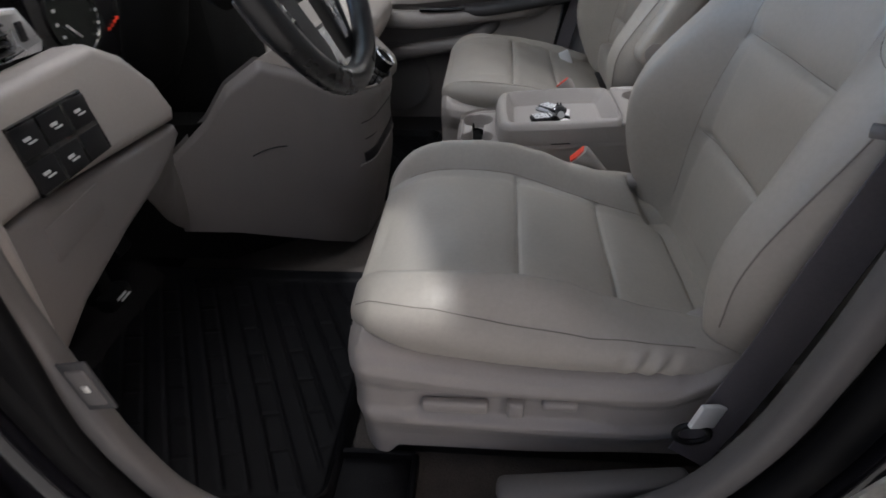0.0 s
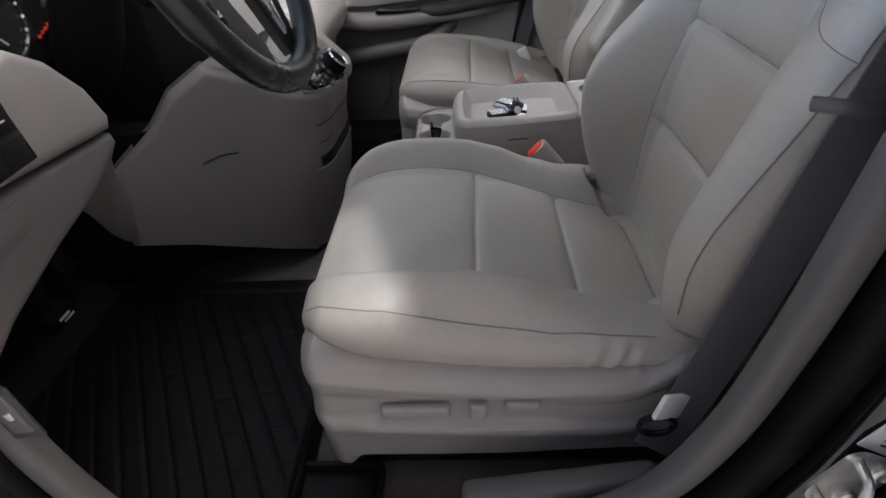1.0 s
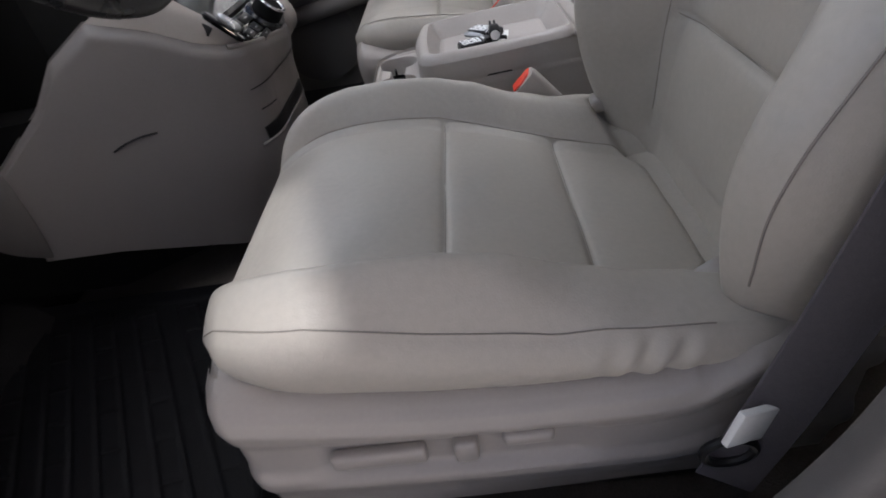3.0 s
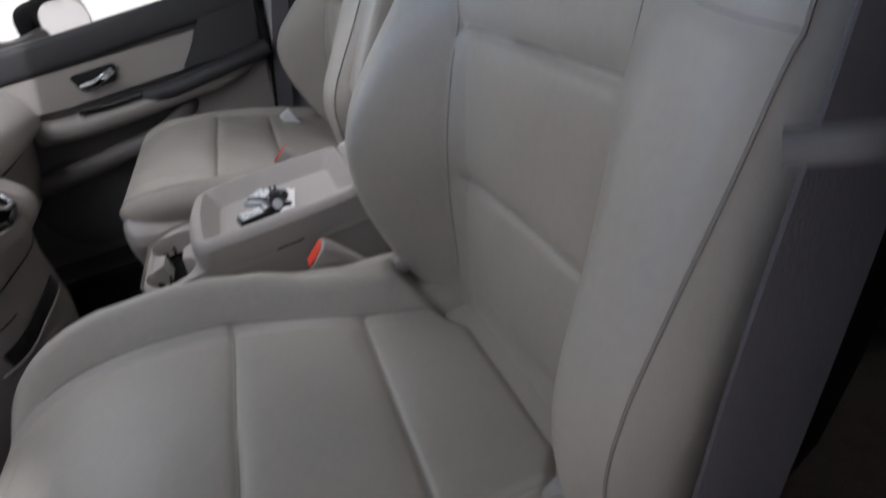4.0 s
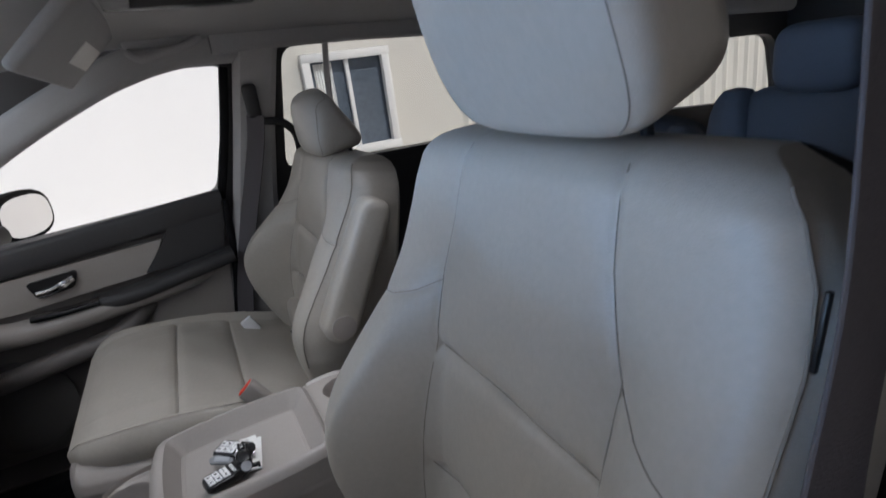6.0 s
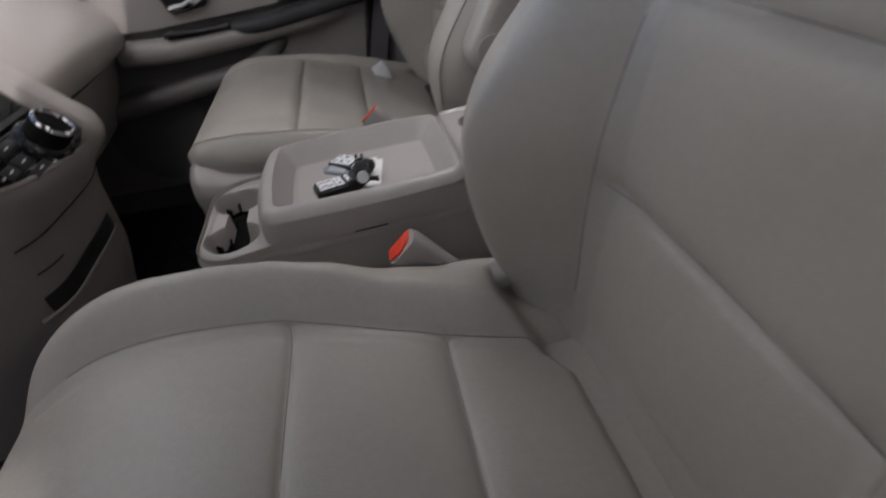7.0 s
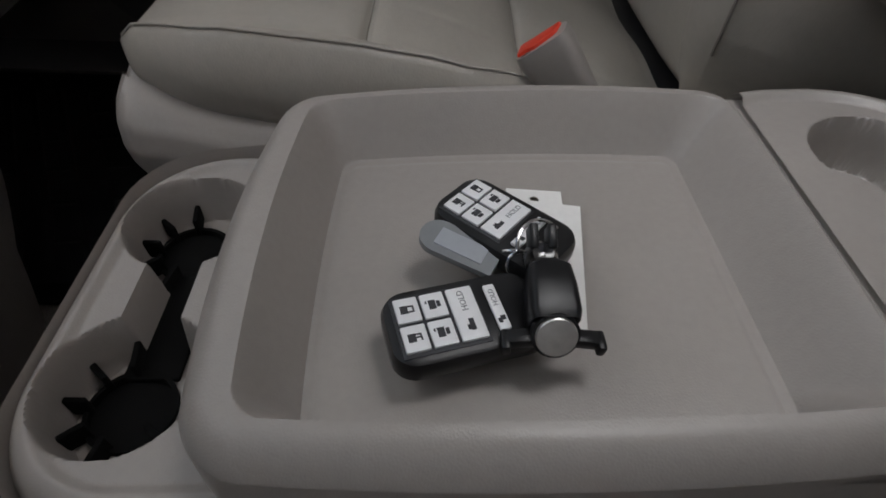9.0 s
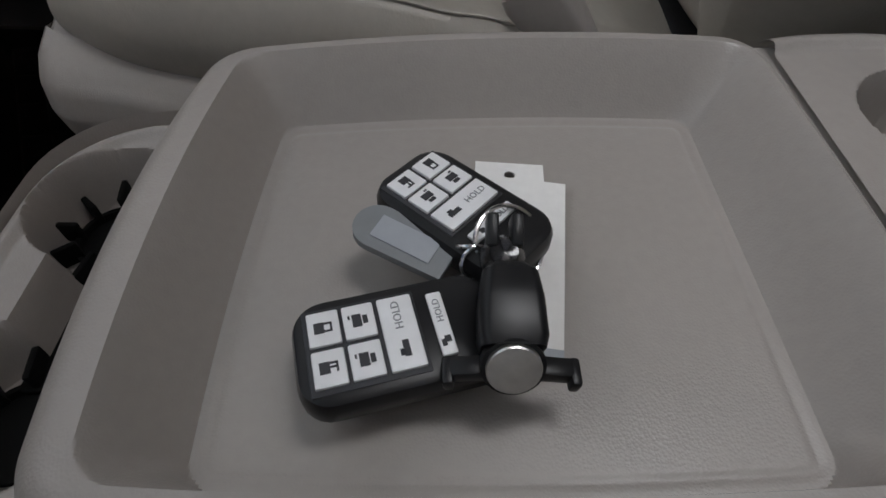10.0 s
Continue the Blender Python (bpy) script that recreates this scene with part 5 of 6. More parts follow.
striker = thing("door_striker", "zinc plated door striker bolted to the black jamb", "door striker", (0.30, -0.45, 0.655))
sm = pose(0.302, -0.426, 0.656, 0, 25, 0)
part("plate", moved(plate([tuple(q) for q in round_rect(0.052, 0.068, 0.014, 4)], (), 0.004, side_at(-0.004), 0.001), sm), STEEL, striker)
part("loop", moved(sweep(spline([(-0.016, -0.004, -0.024), (-0.017, -0.022, -0.02), (-0.012, -0.028, 0.0), (-0.017, -0.022, 0.02), (-0.016, -0.004, 0.024)], 24), circle(0.0042, 10), side=(1, 0, 0)), sm), STEEL, striker)
for z in (-0.019, 0.019):
    part("bolt", moved(turned([(0.0, 0.0), (0.0095, 0.0), (0.0095, 0.003), (0.006, 0.0045), (0.006, 0.003), (0.0, 0.003)], 18), sm @ pose(0.012, -0.004, z, 90, 0, 0)), STEEL, striker, "recessed bolt head")

sticker = thing("jamb_sticker", "white tyre pressure sticker on the door jamb", "sticker", (0.365, -0.47, 0.69))
stm = pose(0.345, -0.4175, 0.715, 0, 28, 0)
part("sheet", moved(rbox(0, 0, 0, 0.055, 0.001, 0.085, 0), stm), PAPER, sticker, smooth=0)
part("heading_bar", moved(rbox(0.004, -0.0008, 0.033, 0.04, 0.0008, 0.013, 0), stm), LEGEND, sticker, "black heading bar", smooth=0)
part("wheel_symbol", moved(turned([(0.006, 0.0), (0.011, 0.0), (0.011, 0.0006), (0.006, 0.0006)], 20), stm @ pose(-0.014, -0.0006, 0.012, 90, 0, 0)), LEGEND, sticker, smooth=0)
for k in range(6):
    part("text_bar", moved(rbox(0.004, -0.0008, -0.004 - 0.006 * k, 0.036 - 0.004 * (k % 3), 0.0006, 0.002, 0), stm), LEGEND, sticker, smooth=0)
warn = thing("airbag_sticker", "white and yellow side airbag sticker on the door jamb", "sticker", (0.26, -0.46, 0.59))
wsm = pose(0.282, -0.4175, 0.566, 0, 38, 0)
part("sheet", moved(rbox(0, 0, 0, 0.05, 0.001, 0.045, 0), wsm), PAPER, warn, smooth=0)
part("heading_bar", moved(rbox(0, -0.0008, 0.017, 0.05, 0.0008, 0.011, 0), wsm), YELLOW, warn, "yellow heading bar", smooth=0)
part("heading", moved(text_shape("SIDE", 0.008), wsm @ pose(-0.022, -0.0014, 0.017, 90, 0, 0)), LEGEND, warn, smooth=0)

# driver's belt
dbelt = thing("seat_belt", "dark grey seat belt running down the driver's pillar", "seat belt", (0.24, -0.32, 0.8), "front seat belts")
part("webbing", sweep(spline([(0.208, -0.285, 0.500), (0.236, -0.280, 0.58), (0.268, -0.270, 0.68), (0.294, -0.266, 0.80), (0.318, -0.262, 0.90), (0.348, -0.252, 1.0), (0.378, -0.242, 1.08), (0.398, -0.230, 1.16), (0.404, -0.226, 1.22), (0.415, -0.240, 1.29)], 60),
                      round_rect(0.0028, 0.047, 0.001, 1), side=[(0.35 - 0.34 * float(smooth01(20, 42, k)), 1, 0) for k in range(60)]), BELT, dbelt)
part("paper_wrap", moved(rbox(0, 0, 0, 0.050, 0.007, 0.036, 0.002), pose(0.222, -0.282, 0.575, 0, 17, 19)), PAPER, dbelt, "white paper tag round the belt")
part("anchor", sweep([(0.205 + 0.020 * math.cos(q), -0.285, 0.545 + 0.016 * math.sin(q)) for q in np.linspace(0, 2 * math.pi, 20, endpoint=False)], circle(0.004, 8), side=(0, 1, 0), closed=True), BLACK, dbelt, "black anchor loop")
part("guide", sweep(spline([(0.262, -0.275, 0.928), (0.272, -0.287, 0.930), (0.315, -0.285, 0.922), (0.345, -0.272, 0.915)], 20), circle(0.0065, 10, 0.005), side=(0, 0, 1)), SHADED_PILLAR, dbelt, "grey plastic belt guide")
part("height_adjuster", rbox(0.415, -0.268, 1.290, 0.04, 0.04, 0.07, 0.010, 3), BLACK, dbelt)


# ---- dashboard ----
dash = thing("dashboard", "grey and charcoal dashboard with switches and air vents", "dashboard", (-0.7, 0.4, 0.5))
REAR = Matrix(((0, 0, 1, 0), (1, 0, 0, 0), (0, 1, 0, 0), (0, 0, 0, 1)))  # plate's (x, y) to the car's (y, z), thick towards the tail


def rear_at(x, tilt=0.0, z=0.8):
    return pose(x, 0, z, 0, tilt, 0) @ pose(0, 0, -z) @ REAR


part("knee_panel_upper", plate([(-0.315, 0.815), (-0.235, 0.818), (0.055, 0.797), (0.066, 0.815), (0.045, 0.865), (0.0, 0.913), (-0.05, 0.940), (-0.20, 0.935), (-0.315, 0.93)],
                               [], 0.055, rear_at(-0.585, -6), 0.016, 4), TRIM, dash, "grey upper knee panel")
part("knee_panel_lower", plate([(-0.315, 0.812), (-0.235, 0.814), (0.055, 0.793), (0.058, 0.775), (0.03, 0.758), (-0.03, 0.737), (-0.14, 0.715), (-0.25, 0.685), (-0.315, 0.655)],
                               [], 0.055, rear_at(-0.589, -6), 0.012, 4), SHADED_TRIM, dash, "grey lower knee panel")
part("coin_pocket", plate([(-0.255, 0.755), (-0.16, 0.765), (-0.15, 0.802), (-0.25, 0.795)], [], 0.005, rear_at(-0.5365, -6), 0.003), SHADED_TRIM, dash, "closed coin pocket")
sp = part("switch_panel", plate([(-0.232, 0.826), (-0.105, 0.830), (-0.112, 0.907), (-0.232, 0.905)], [], 0.008, rear_at(-0.532, -6), 0.002), GLOSS, dash, "gloss black switch panel")
for r in range(2):
    for c in range(3):
        by, bz = -0.214 + 0.042 * c, 0.886 - 0.039 * r
        bt = part("switch", moved(rbox(0, 0, 0, 0.005, 0.038, 0.034, 0.002), pose(-0.5255 + (bz - 0.8) * -0.105, by, bz, 0, -6, 0)), BLACK, sp, "black push switch")
        if (r, c) != (1, 2):
            part("symbol", moved(join(rbox(0.003, -0.003, 0.002, 0.001, 0.010, 0.0035, 0), rbox(0.003, 0.002, -0.003, 0.001, 0.012, 0.002, 0)), pose(-0.5255 + (bz - 0.8) * -0.105, by, bz, 0, -6, 0)), LIGHT_PRINT, bt, smooth=0)
part("dash_end", sweep(spline([(-0.53, -0.318, 0.95), (-0.525, -0.322, 0.85), (-0.528, -0.325, 0.75), (-0.535, -0.325, 0.66)], 12), round_rect(0.022, 0.045, 0.010, 3), side=(0, 1, 0)), TRIM, dash, "grey end trim")
part("upper_pad", loft([np.array([(x - 0.06, y, z) for x, z in ((-0.60, 0.90), (-0.62, 0.925), (-0.68, 0.945), (-0.78, 0.955), (-1.02, 0.95), (-1.02, 0.90))]) for y in np.linspace(0.40, 1.13, 12)]), TRIM_DARK, dash, "charcoal upper dash pad")
part("pad_driver", loft([np.array([(x, y, z) for x, z in ((-0.74, 1.0), (-0.72, 1.03), (-0.78, 1.05), (-1.08, 1.0), (-1.08, 0.93))]) for y in np.linspace(-0.34, 0.40, 8)]), TRIM_DARK, dash, "charcoal upper dash pad")
cl = part("instrument_panel", moved(plate([(-0.05, 0.885), (0.06, 0.868), (0.22, 0.845), (0.40, 0.84), (0.40, 0.99), (-0.05, 1.01)], [], 0.02, REAR, 0.004), pose(-0.715, 0.10, 0)), GLOSS, dash, "instrument panel under its clear cover")
for y, z, r in ((0.135, 0.940, 0.060), (0.300, 0.915, 0.060)):
    part("dial", turned([(0.0, 0.0), (r, 0.0), (r, 0.004), (r - 0.006, 0.004), (r - 0.008, 0.001), (0.0, 0.001)], 32), SCREEN, cl, "round dial").matrix_local = pose(-0.694, y, z, 0, 90, 0)
    part("needle", rbox(0, 0, 0, 0.003, 0.003, 0.034, 0.001), LIGHT_PRINT, cl).matrix_local = pose(-0.687, y - 0.020, z - 0.018, 48, 0, 0)
    for k in range(13):
        q = radians(230 - k * 23)
        part("tick", rbox(-0.689, y + (r - 0.012) * math.cos(q), z + (r - 0.012) * math.sin(q), 0.002, 0.0045, 0.0045, 0), LIGHT_PRINT, cl, smooth=0)
part("warning_light", join(*[rbox(-0.692, 0.205 + 0.010 * k, 0.905 + 0.004 * k, 0.002, 0.009, 0.006, 0.001) for k in range(4)]), RED, cl, "small red warning symbols")
vent = part("air_vent", plate([(-0.30, 0.942), (-0.128, 0.941), (-0.070, 0.940), (-0.062, 0.952), (-0.082, 0.992), (-0.30, 1.01)], [[(-0.29, 0.950), (-0.128, 0.949), (-0.112, 0.956), (-0.118, 0.984), (-0.29, 0.995)]], 0.02, Matrix.Translation((-0.615, 0, 0)) @ REAR, 0.005), SATIN, dash, "satin silver air vent frame")
part("vent_tab", rbox(-0.594, -0.092, 0.968, 0.004, 0.010, 0.022, 0.0015), BLACK, vent)
for k in range(4):
    part("louvre", moved(rbox(0, 0, 0, 0.03, 0.17, 0.0025, 0.001), pose(-0.606, -0.20, 0.955 + 0.010 * k, 0, 20, 0)), BLACK, vent)
part("vent_back", rbox(-0.64, -0.20, 0.97, 0.02, 0.20, 0.07, 0.004), BLACK, vent)
part("start_ring", turned([(0.014, 0.0), (0.024, 0.0), (0.026, 0.003), (0.024, 0.008), (0.018, 0.007), (0.014, 0.001)], 28), SHADED_PILLAR, dash, "ignition ring").matrix_local = pose(-0.575, 0.158, 0.938, 0, 80, -20)
part("column_shroud", loft([np.array([(x + px, y + py, z) for px, py in round_rect(w, w, w * 0.4, 6)]) for x, y, z, w in ((-0.575, 0.205, 1.01, 0.09), (-0.60, 0.210, 0.95, 0.10), (-0.625, 0.215, 0.88, 0.10), (-0.65, 0.22, 0.82, 0.08), (-0.66, 0.22, 0.80, 0.05))]), MATT, dash, "black steering column shroud")
# Solid black blocks take the place of the deep shade under the dash.
part("under_dash", join(rbox(-0.90, 0.0, 0.84, 0.34, 0.62, 0.32, 0.02), rbox(-0.74, 0.44, 0.80, 0.34, 0.26, 0.36, 0.02)), MATT, dash, "matt black blocks added for the shaded cavity behind the column")
# passenger side of the dash
prof = [(-0.66, 0.925), (-0.54, 0.905), (-0.44, 0.870), (-0.385, 0.835), (-0.352, 0.795), (-0.345, 0.760), (-0.352, 0.744), (-0.38, 0.735), (-0.40, 0.66), (-0.44, 0.57), (-0.52, 0.51), (-0.95, 0.50), (-0.95, 0.925)]
part("passenger_panel", loft([np.array([(x + -0.02 * ((y - 0.85) / 0.3) ** 2, y, z) for x, z in prof]) for y in np.linspace(0.60, 1.145, 14)]), TRIM, dash, "grey passenger dash and glovebox")
part("glovebox_gap", sweep(spline([(-0.356, 0.62, 0.742), (-0.356, 0.85, 0.742), (-0.372, 1.02, 0.742), (-0.405, 1.14, 0.742)], 16), circle(0.003, 6), side=(0, 0, 1)), BLACK, dash)

# centre stack: one wrapped skin from the driver's knee round to the face below the controls
PLAN = [(-0.66, 0.17), (-0.54, 0.245), (-0.42, 0.315), (-0.345, 0.357), (-0.31, 0.395), (-0.295, 0.46), (-0.29, 0.57), (-0.305, 0.612), (-0.37, 0.640)]
plan_line = spline([(x, y, 0) for x, y in PLAN], 400)
plan_run = np.concatenate([[0], np.cumsum(np.linalg.norm(np.diff(plan_line, axis=0), axis=1))])
stack = thing("centre_stack", "grey centre stack with black control panel", "centre stack", (-0.4, 0.42, 0.34))


def on_skin(s, z, out=0.0):
    """A place on the stack's skin: run along it and height, moved outwards."""
    s, z = np.asarray(s, float), np.asarray(z, float)
    s = s - 0.55 * np.clip(0.70 - z, 0, 0.2) * smooth01(0.40, 0.66, s)
    px, py = np.interp(s, plan_run, plan_line[:, 0]), np.interp(s, plan_run, plan_line[:, 1])
    tx, ty = np.gradient(plan_line[:, 0]), np.gradient(plan_line[:, 1])
    nx, ny = np.interp(s, plan_run, ty), np.interp(s, plan_run, -tx)
    ln = np.hypot(nx, ny)
    out = out - 0.35 * np.clip(0.56 - z, 0, 1) ** 1.3 * smooth01(0.25, 0.40, s) + 0.013 * smooth01(0.64, 0.735, z) * smooth01(0.37, 0.46, s)
    return px + nx / ln * out, py + ny / ln * out, z


ss, tt = np.meshgrid(np.linspace(0, 0.70, 130), np.linspace(0, 1, 70), indexing="ij")
lo = np.interp(ss, [0, 0.1, 0.21, 0.24, 0.31, 0.36, 0.40, 0.46, 0.70], [0.52, 0.485, 0.437, 0.425, 0.39, 0.36, 0.36, 0.36, 0.36])
hi = np.interp(ss, [0, 0.02, 0.10, 0.147, 0.213, 0.28, 0.34, 0.39, 0.45, 0.50, 0.64, 0.70], [0.66, 0.672, 0.733, 0.79, 0.828, 0.80, 0.765, 0.748, 0.738, 0.732, 0.715, 0.72])
zz = lo + (hi - lo) * tt
roll_in = (-0.02 + 0.013 * smooth01(0.36, 0.43, ss)) * np.clip(1 - (1 - tt) / 0.05, 0, 1) ** 2
# fine joints of the small door
door_seam = np.exp(-((zz - 0.670 - 0.06 * (ss - 0.40)) / 0.0016) ** 2) * smooth01(0.39, 0.40, ss) + np.exp(-((zz - 0.632) / 0.0016) ** 2) * smooth01(0.40, 0.41, ss) * (1 - smooth01(0.455, 0.46, ss)) + np.exp(-((ss - 0.458) / 0.002) ** 2) * smooth01(0.605, 0.61, zz) * (1 - smooth01(0.668, 0.672, zz))
px, py, pz = on_skin(ss, zz, roll_in - 0.0025 * door_seam)
bx, by, bz = on_skin(ss, zz, -0.045)
# The skin's darker grey holds the shade on the stack's side.
part("skin", join(grid_shape(px, py, pz), grid_shape(bx, by, bz, True)), SHADED_TRIM, stack, "grey wrapped side and front of the stack")
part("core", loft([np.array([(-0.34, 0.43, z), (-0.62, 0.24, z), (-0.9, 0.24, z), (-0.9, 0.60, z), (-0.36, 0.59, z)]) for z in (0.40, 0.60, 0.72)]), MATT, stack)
line = np.array([on_skin(s, z, 0.0004) for s, z in ((0.165, 0.648), (0.185, 0.654), (0.21, 0.657), (0.235, 0.655))]).reshape(-1, 3)
part("seam", sweep(spline(line, 20), circle(0.0018, 6), side=(0, 0, 1)), BLACK, stack)
line = np.array([on_skin(s, 0.670 + 0.06 * (s - 0.40), 0.0) for s in np.linspace(0.40, 0.625, 12)])
part("door_gap", sweep(line, circle(0.0012, 6), side=(0, 0, 1)), BLACK, stack)
line = np.array([on_skin(s, 0.632, 0.0) for s in np.linspace(0.408, 0.456, 5)])
part("pocket_gap", sweep(line, circle(0.0012, 6), side=(0, 0, 1)), BLACK, stack)
tray_slot = part("side_tray", sweep(np.array([on_skin(s, 0.586 + 0.10 * (s - 0.385), 0.0012) for s in np.linspace(0.40, 0.62, 40)]), round_rect(0.003, 0.030, 0.001, 2), side=(1, 0.2, 0)), BLACK, stack, "dark open side tray")
part("tray_lip", sweep(np.array([on_skin(s, 0.5735 + 0.10 * (s - 0.385), 0.0012) for s in np.linspace(0.385, 0.635, 40)]), circle(0.0035, 8), side=(0, 0, 1)), SHADED_TRIM, tray_slot)
sx, sy, sz = on_skin(0.418, 0.589, 0.0)
sk = part("power_socket", turned([(0.006, 0.0), (0.012, 0.0), (0.014, 0.003), (0.013, 0.006), (0.008, 0.005), (0.006, 0.001)], 20), GLOSS, stack, "round power socket")
sk.matrix_local = Matrix.Translation((float(sx), float(sy), float(sz))) @ pose(0, 0, 0, 0, 90, -25)
# control face, tilted back
FACE = Matrix(((0, -0.7071, 0.7071, -0.3085), (1, 0, 0, 0.53), (0, 0.7071, 0.7071, 0.7525), (0, 0, 0, 1)))
face = part("control_panel", plate([(-0.092, -0.030), (-0.05, -0.036), (0.045, -0.036), (0.078, -0.026), (0.092, 0.0), (0.086, 0.028), (-0.140, 0.032), (-0.128, -0.006)], [], 0.012, FACE @ pose(0, 0, -0.012), 0.003), GLOSS, stack, "gloss black control panel")
part("collar", moved(turned([(0.0, 0.0), (0.036, 0.0), (0.034, 0.006), (0.030, 0.008), (0.0, 0.008)], 40), FACE @ pose(0.0, -0.004, 0)), GLOSS, face, "gloss black knob collar")
part("knob", moved(turned([(0.0, 0.0), (0.027, 0.0), (0.026, 0.022), (0.023, 0.024), (0.0, 0.0225)], 36), FACE @ pose(0.0, -0.004, 0.006)), MATT, face, "large black selector knob")
part("knob_ring", moved(sweep([(0.0236 * math.cos(q), 0.0236 * math.sin(q), 0.0240) for q in np.linspace(0, 2 * math.pi, 36, endpoint=False)], circle(0.0032, 8), side=(0, 0, 1), closed=True), FACE @ pose(0.0, -0.004, 0.006)), CHROME, face, "knurled chrome knob ring")
for bx, by, w, d in ((-0.062, 0.016, 0.045, 0.016), (-0.112, 0.018, 0.045, 0.016), (-0.070, -0.006, 0.030, 0.018), (-0.103, -0.006, 0.026, 0.016), (-0.066, -0.024, 0.040, 0.011), (0.062, 0.014, 0.032, 0.014), (0.066, -0.002, 0.032, 0.014), (0.058, -0.017, 0.032, 0.012)):
    bt = part("button", moved(rbox(bx, by, 0.001, w, d, 0.004, 0.0015), FACE), BLACK, face, "black push button")
    part("mark", moved(rbox(bx, by, 0.0032, 0.010, 0.0016, 0.0006, 0), FACE), LIGHT_PRINT, bt, smooth=0)
part("chrome_strip", moved(join(rbox(0.066, 0.0225, 0.002, 0.030, 0.002, 0.003, 0.0005), rbox(-0.122, -0.006, 0.002, 0.006, 0.003, 0.003, 0.0005)), FACE), CHROME, face, "thin chrome strip")
part("bezel", moved(loft([np.array([(px + 0.112, py + 0.06, h) for px, py in (round_rect(0.050, 0.21, 0.022, 5) * s)]) for h, s in ((-0.07, 1.1), (-0.015, 1.08), (-0.002, 1.0), (0.006, 0.88), (0.007, 0.7))]), FACE), TRIM, stack, "grey moulded surround")
part("lower_lip", sweep(np.array([on_skin(s, z - 0.003, -0.008) for s, z in zip(np.linspace(0.39, 0.64, 24), np.interp(np.linspace(0.39, 0.64, 24), [0.39, 0.45, 0.50, 0.64], [0.748, 0.738, 0.732, 0.715]))]), circle(0.0045, 10), side=(0, 0, 1)), SHADED_TRIM, stack, "grey moulded lower edge")
scr = part("display", moved(plate([(-0.16, 0.040), (0.072, 0.036), (0.088, 0.14), (-0.16, 0.145)], [], 0.014, FACE @ pose(0, 0, -0.020), 0.003), pose(0, 0, 0)), BLACK, stack, "dark touch display")
part("screen", plate([(-0.145, 0.048), (0.064, 0.045), (0.078, 0.132), (-0.145, 0.137)], [], 0.002, FACE @ pose(0, 0, -0.007), 0), SCREEN, scr, "glossy dark screen", smooth=0)
# sloping deck between the stack's side and the control panel, with the gear lever's slot
dt, ds = np.meshgrid(np.linspace(0, 1, 24), np.linspace(0.19, 0.47, 40), indexing="ij")
edge_z = np.interp(ds, [0.19, 0.213, 0.28, 0.34, 0.39, 0.45, 0.50], [0.815, 0.828, 0.80, 0.765, 0.748, 0.738, 0.732])
ax, ay, az = on_skin(ds, edge_z, -0.018)
k = (ds - 0.19) / 0.28
fu, fv = -0.175 + 0.055 * k, 0.155 - 0.190 * k
bx, by, bz = -0.3085 - 0.7071 * fv, 0.53 + fu, 0.7525 + 0.7071 * fv
bx = np.minimum(bx, np.interp(by, plan_line[:, 1], plan_line[:, 0]) - 0.004)
lift = 0.012 * np.sin(dt * math.pi) * (1 - 0.8 * smooth01(0.36, 0.47, ds))
gx, gy, gz = ax + (bx - ax) * dt + 0.7 * lift, ay + (by - ay) * dt, az + (bz - az) * dt + 0.7 * lift
part("deck", join(grid_shape(gx, gy, gz), grid_shape(gx - 0.01, gy, gz - 0.01, True)), TRIM, stack, "grey deck beside the control panel")
m, n = 14, 26
spot = Matrix.Translation((float(gx[m, n]) + 0.002, float(gy[m, n]), float(gz[m, n]) + 0.002)) @ pose(0, 0, 0, 0, 45, 0)
part("shifter_face", moved(loft([np.array([(px, py, h) for px, py in (round_rect(0.070, 0.020, 0.009, 5) * s)]) for h, s in ((-0.004, 1.0), (0.002, 1.0), (0.003, 0.9))]), spot), GLOSS, stack, "gloss black shifter gate")
part("shifter_knob", moved(pillow(0.004, 0, 0.010, 0.040, 0.015, 0.014, 3.0, 12), spot), SATIN, stack, "satin silver shifter knob")
# arm that joins the lower knee panel to the stack's side
rows = []
for a, b in (((-0.552, 0.056, 0.786), (-0.556, -0.045, 0.728)), ((-0.572, 0.082, 0.742), (-0.585, 0.015, 0.668)), ((-0.608, 0.128, 0.695), (-0.622, 0.090, 0.590)), ((-0.645, 0.183, 0.672), (-0.652, 0.176, 0.520))):
    rows.append((a, b))
top_line, low_line = spline([r[0] for r in rows], 24), spline([r[1] for r in rows], 24)
w = np.linspace(0, 1, 16)[None, :, None]
arm = top_line[:, None] * (1 - w) + low_line[:, None] * w + np.array((0.012, -0.008, 0)) * np.sin(w * math.pi) ** 0.6
part("arm", join(grid_shape(arm[..., 0], arm[..., 1], arm[..., 2]), grid_shape(arm[..., 0] - 0.012, arm[..., 1] + 0.008, arm[..., 2], True)), SHADED_TRIM, stack, "grey arm running to the knee panel")

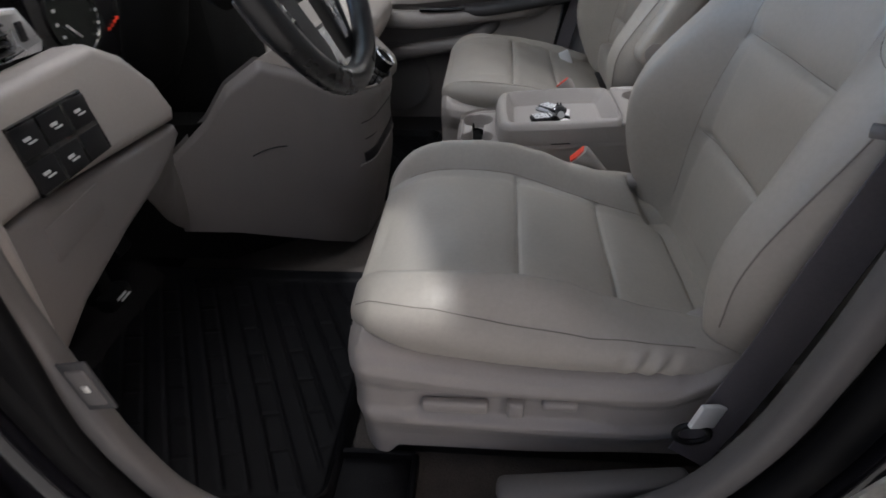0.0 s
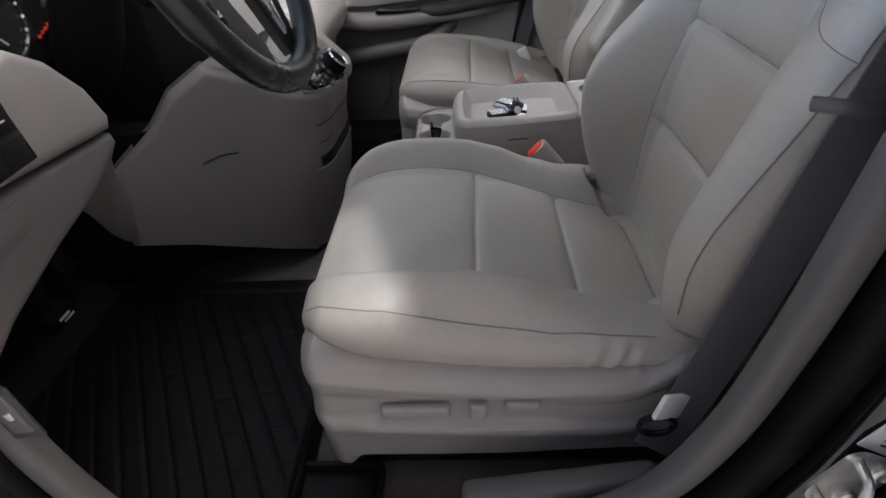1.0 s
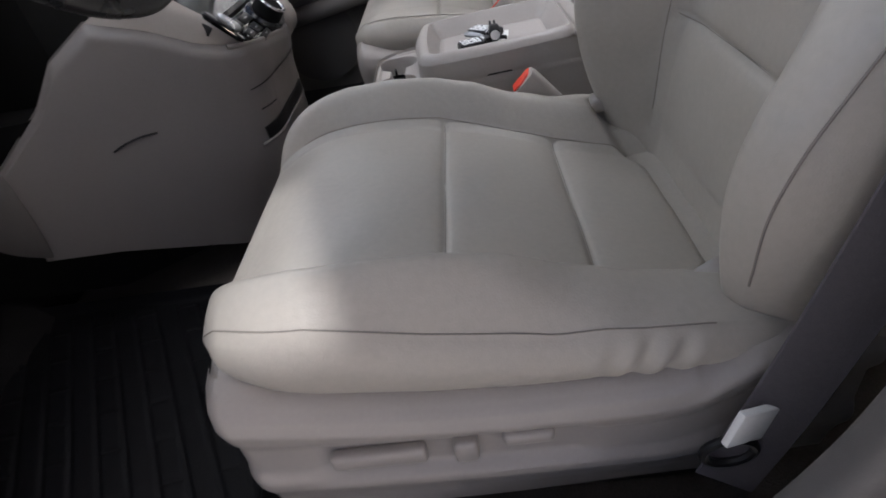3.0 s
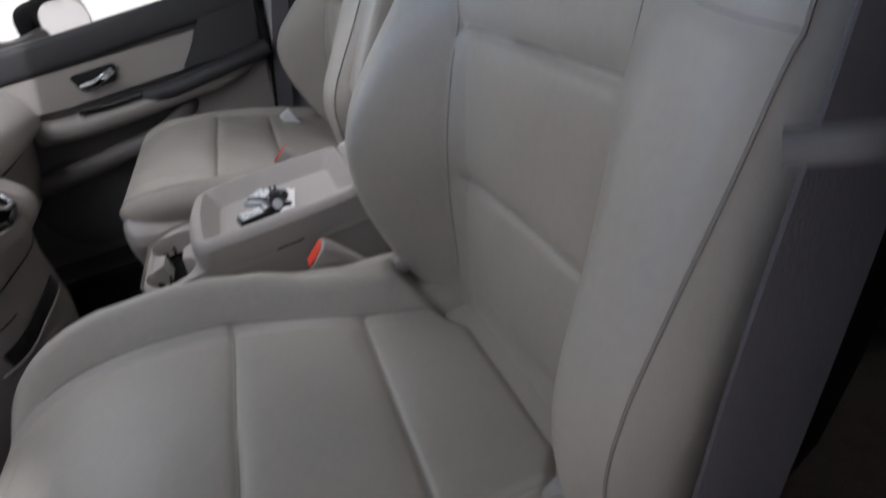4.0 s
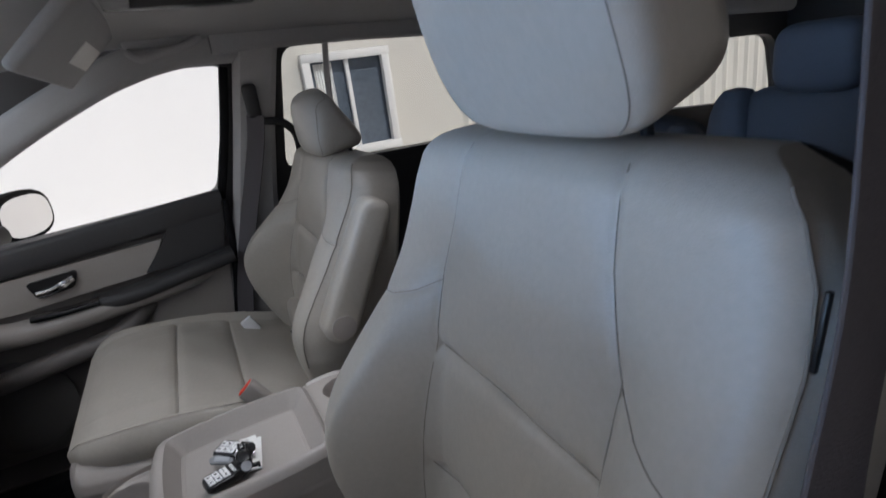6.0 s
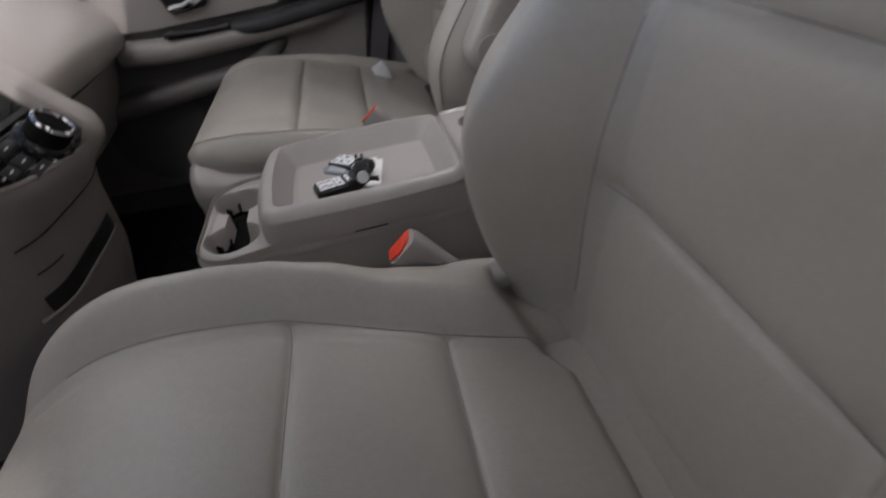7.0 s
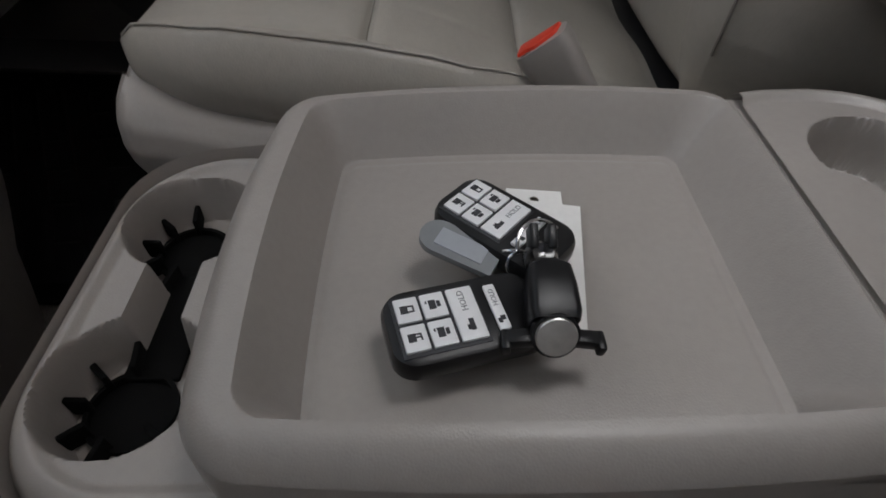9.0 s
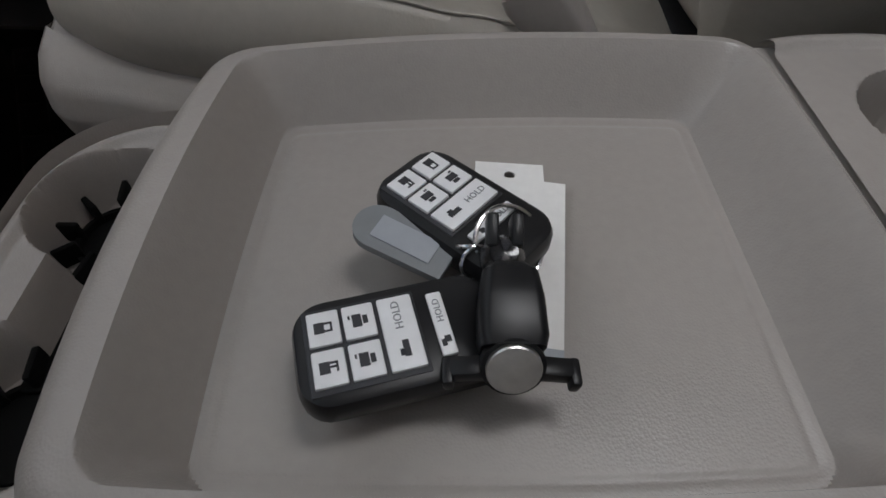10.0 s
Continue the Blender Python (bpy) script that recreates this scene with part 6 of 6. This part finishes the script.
# ---- steering wheel ----
wheel = thing("steering_wheel", "black leather steering wheel with satin silver spoke inserts", "steering wheel", (-0.29, -0.02, 1.05))
wm = Matrix(((0, -0.4226, 0.9063, -0.29), (1, 0, 0, -0.02), (0, 0.9063, 0.4226, 1.062), (0, 0, 0, 1)))
an = np.linspace(0, 2 * math.pi, 96, endpoint=False)
part("rim", moved(sweep(np.stack([0.180 * np.cos(an), 0.180 * np.sin(an), 0.004 * np.cos(2 * an)], 1), circle(0.0155, 14, 0.0175), side=(0, 0, 1), closed=True), wm), GLOSS_LEATHER, wheel, "black leather rim")
part("hub", moved(loft([np.array([(px * s, py * s - 0.01, h) for px, py in round_rect(0.15, 0.13, 0.05, 6)]) for h, s in ((-0.06, 0.8), (-0.03, 1.0), (-0.012, 1.0), (-0.004, 0.93), (0.0, 0.75))]), wm), TRIM_DARK, wheel, "charcoal airbag pad")
for k in (-1, 1):
    sp = part("spoke", moved(loft([np.array([(k * x, y + py, -0.022 + pz) for py, pz in round_rect(h, 0.02, 0.008, 3)]) for x, y, h in ((0.06, 0.0, 0.07), (0.10, 0.005, 0.055), (0.14, 0.01, 0.05), (0.172, 0.012, 0.06))]), wm), BLACK, wheel, "black side spoke")
    for q in range(3):
        part("button", moved(rbox(k * (0.092 + 0.017 * q), 0.008, -0.011, 0.013, 0.028, 0.004, 0.001), wm), GLOSS, sp)
left_spoke = part("lower_spoke", moved(plate([(-0.160, -0.045), (-0.150, -0.085), (-0.118, -0.125), (-0.075, -0.152), (-0.030, -0.166), (-0.024, -0.132), (-0.042, -0.085), (-0.058, -0.030), (-0.10, -0.015)], [], 0.016, wm @ pose(0, 0, -0.024), 0.006, 3), pose(0, 0, 0)), TRIM_DARK, wheel, "charcoal lower spoke with control buttons")
part("button_block", plate([(-0.121, -0.062), (-0.104, -0.055), (-0.082, -0.092), (-0.096, -0.104)], [], 0.004, wm @ pose(0, 0, -0.010), 0.001), GLOSS, left_spoke, "gloss black button block")
for q in range(3):
    part("button", moved(rbox(-0.111 + 0.010 * q, -0.066 - 0.013 * q, -0.0055, 0.011, 0.009, 0.003, 0.001), wm), BLACK, left_spoke)
right_spoke = part("lower_spoke", plate([(0.028, -0.050), (0.095, -0.060), (0.110, -0.100), (0.088, -0.150), (0.046, -0.163), (0.040, -0.135), (0.036, -0.095)], [], 0.014, wm @ pose(0, 0, -0.026), 0.005, 3), BLACK, wheel, "black lower spoke")
part("insert", plate([(0.046, -0.060), (0.060, -0.058), (0.057, -0.138), (0.053, -0.140)], [], 0.004, wm @ pose(0, 0, -0.0125), 0.001), SATIN, right_spoke, "satin silver insert")
part("insert", plate([(0.064, -0.060), (0.084, -0.066), (0.062, -0.136)], [], 0.004, wm @ pose(0, 0, -0.0125), 0.001), SATIN, right_spoke, "satin silver insert")
part("column", moved(loft([np.array([(px * s, py * s - dy, h) for px, py in round_rect(0.13, 0.12, 0.04, 6)]) for h, s, dy in ((-0.04, 0.7, 0.0), (-0.07, 0.8, 0.0), (-0.10, 0.75, 0.0), (-0.11, 0.6, 0.0))]), wm), MATT, wheel, "black column shroud")
part("stalk", moved(sweep([(0.05, 0.02, -0.09), (0.12, 0.03, -0.085), (0.175, 0.035, -0.075)], circle(0.008, 10), side=(0, 1, 0)), wm), BLACK, wheel)

# ---- floor mats and footwell ----
def mat_shape(x0, x1, y0, y1, z):
    gx, gy = np.meshgrid(np.linspace(x0, x1, 210), np.linspace(y0, y1, 190), indexing="ij")
    sd = rounded_distance(gx, gy, (x0 + x1) / 2, (y0 + y1) / 2, x1 - x0, y1 - y0, 0.05)
    h = 0.020 * np.exp(-((sd + 0.014) / 0.008) ** 2)
    u = (gx - x0 + 0.55 * (gy - y0)) / 0.042
    field = -0.0042 * np.exp(-((u % 1 - 0.5) / 0.085) ** 2)
    field = field - 0.0022 * np.exp(-(((gy - y0 - 0.15 * (gx - x0)) / 0.075 % 1 - 0.5) / 0.045) ** 2) * smooth01(0.28, 0.34, (u * 0.5) % 1) * smooth01(0.0, 0.06, 0.72 - (u * 0.5) % 1)
    h = h + field * smooth01(0.03, 0.045, -sd)
    nx_, ny_ = np.gradient(sd, gx[:, 0], gy[0])
    pull = np.clip(sd, 0, None)
    return join(grid_shape(gx - nx_ * pull, gy - ny_ * pull, z + h), grid_shape(gx - nx_ * pull, gy - ny_ * pull, z - 0.004 + 0 * h, True))


fm = tagged(new("floor_mat", mesh_data("floor_mat", mat_shape(-0.86, -0.258, -0.312, 0.265, 0.346), RUBBER, 50)), "black ribbed rubber floor mat before the driver's seat", "floor mat", "floor mats")
tab = new("mat_tab", mesh_data("mat_tab", join(rbox(-0.205, -0.255, 0.352, 0.115, 0.085, 0.012, 0.004), rbox(-0.205, -0.2125, 0.360, 0.115, 0.010, 0.026, 0.004), rbox(-0.1475, -0.255, 0.360, 0.010, 0.085, 0.026, 0.004)), RUBBER))
tab.parent = fm
tagged(new("floor_mat", mesh_data("floor_mat", mat_shape(-0.80, -0.20, 0.62, 1.10, 0.346), RUBBER, 50)), "black ribbed rubber floor mat before the passenger seat", "floor mat", "floor mats")
ped = thing("foot_rest", "dark foot rest in the driver's footwell", "foot rest", (-0.85, -0.17, 0.40))
part("pad", moved(rbox(0, 0, 0, 0.26, 0.08, 0.02, 0.006), pose(-0.84, -0.17, 0.45, 0, 40, 0)), TRIM_DARK, ped)
for y, h, lab in ((0.02, 0.08, "black rubber brake pedal pad"), (0.16, 0.05, "black rubber accelerator pedal pad")):
    pd = thing("pedal", lab, "pedal", (-0.85, y, 0.5), "pedals")
    part("pad", moved(rbox(0, 0, 0, 0.02, h, 0.07, 0.006), pose(-0.82, y, 0.50, 0, -30, 0)), RUBBER, pd)
    part("arm", sweep([(-0.83, y, 0.51), (-0.88, y, 0.60), (-0.90, y, 0.74)], circle(0.008, 8), side=(0, 1, 0)), BLACK, pd)
rel = thing("hood_release", "black bonnet release lever with a white symbol", "bonnet release", (-0.68, -0.05, 0.53))
part("lever", rbox(-0.675, -0.050, 0.530, 0.03, 0.06, 0.03, 0.008), MATT, rel)
part("bracket", rbox(-0.70, -0.050, 0.56, 0.04, 0.03, 0.09, 0.006), MATT, rel)
part("symbol", join(rbox(-0.6595, -0.052, 0.534, 0.0015, 0.024, 0.004, 0), rbox(-0.6595, -0.044, 0.526, 0.0015, 0.024, 0.004, 0)), LIGHT_PRINT, rel, smooth=0)
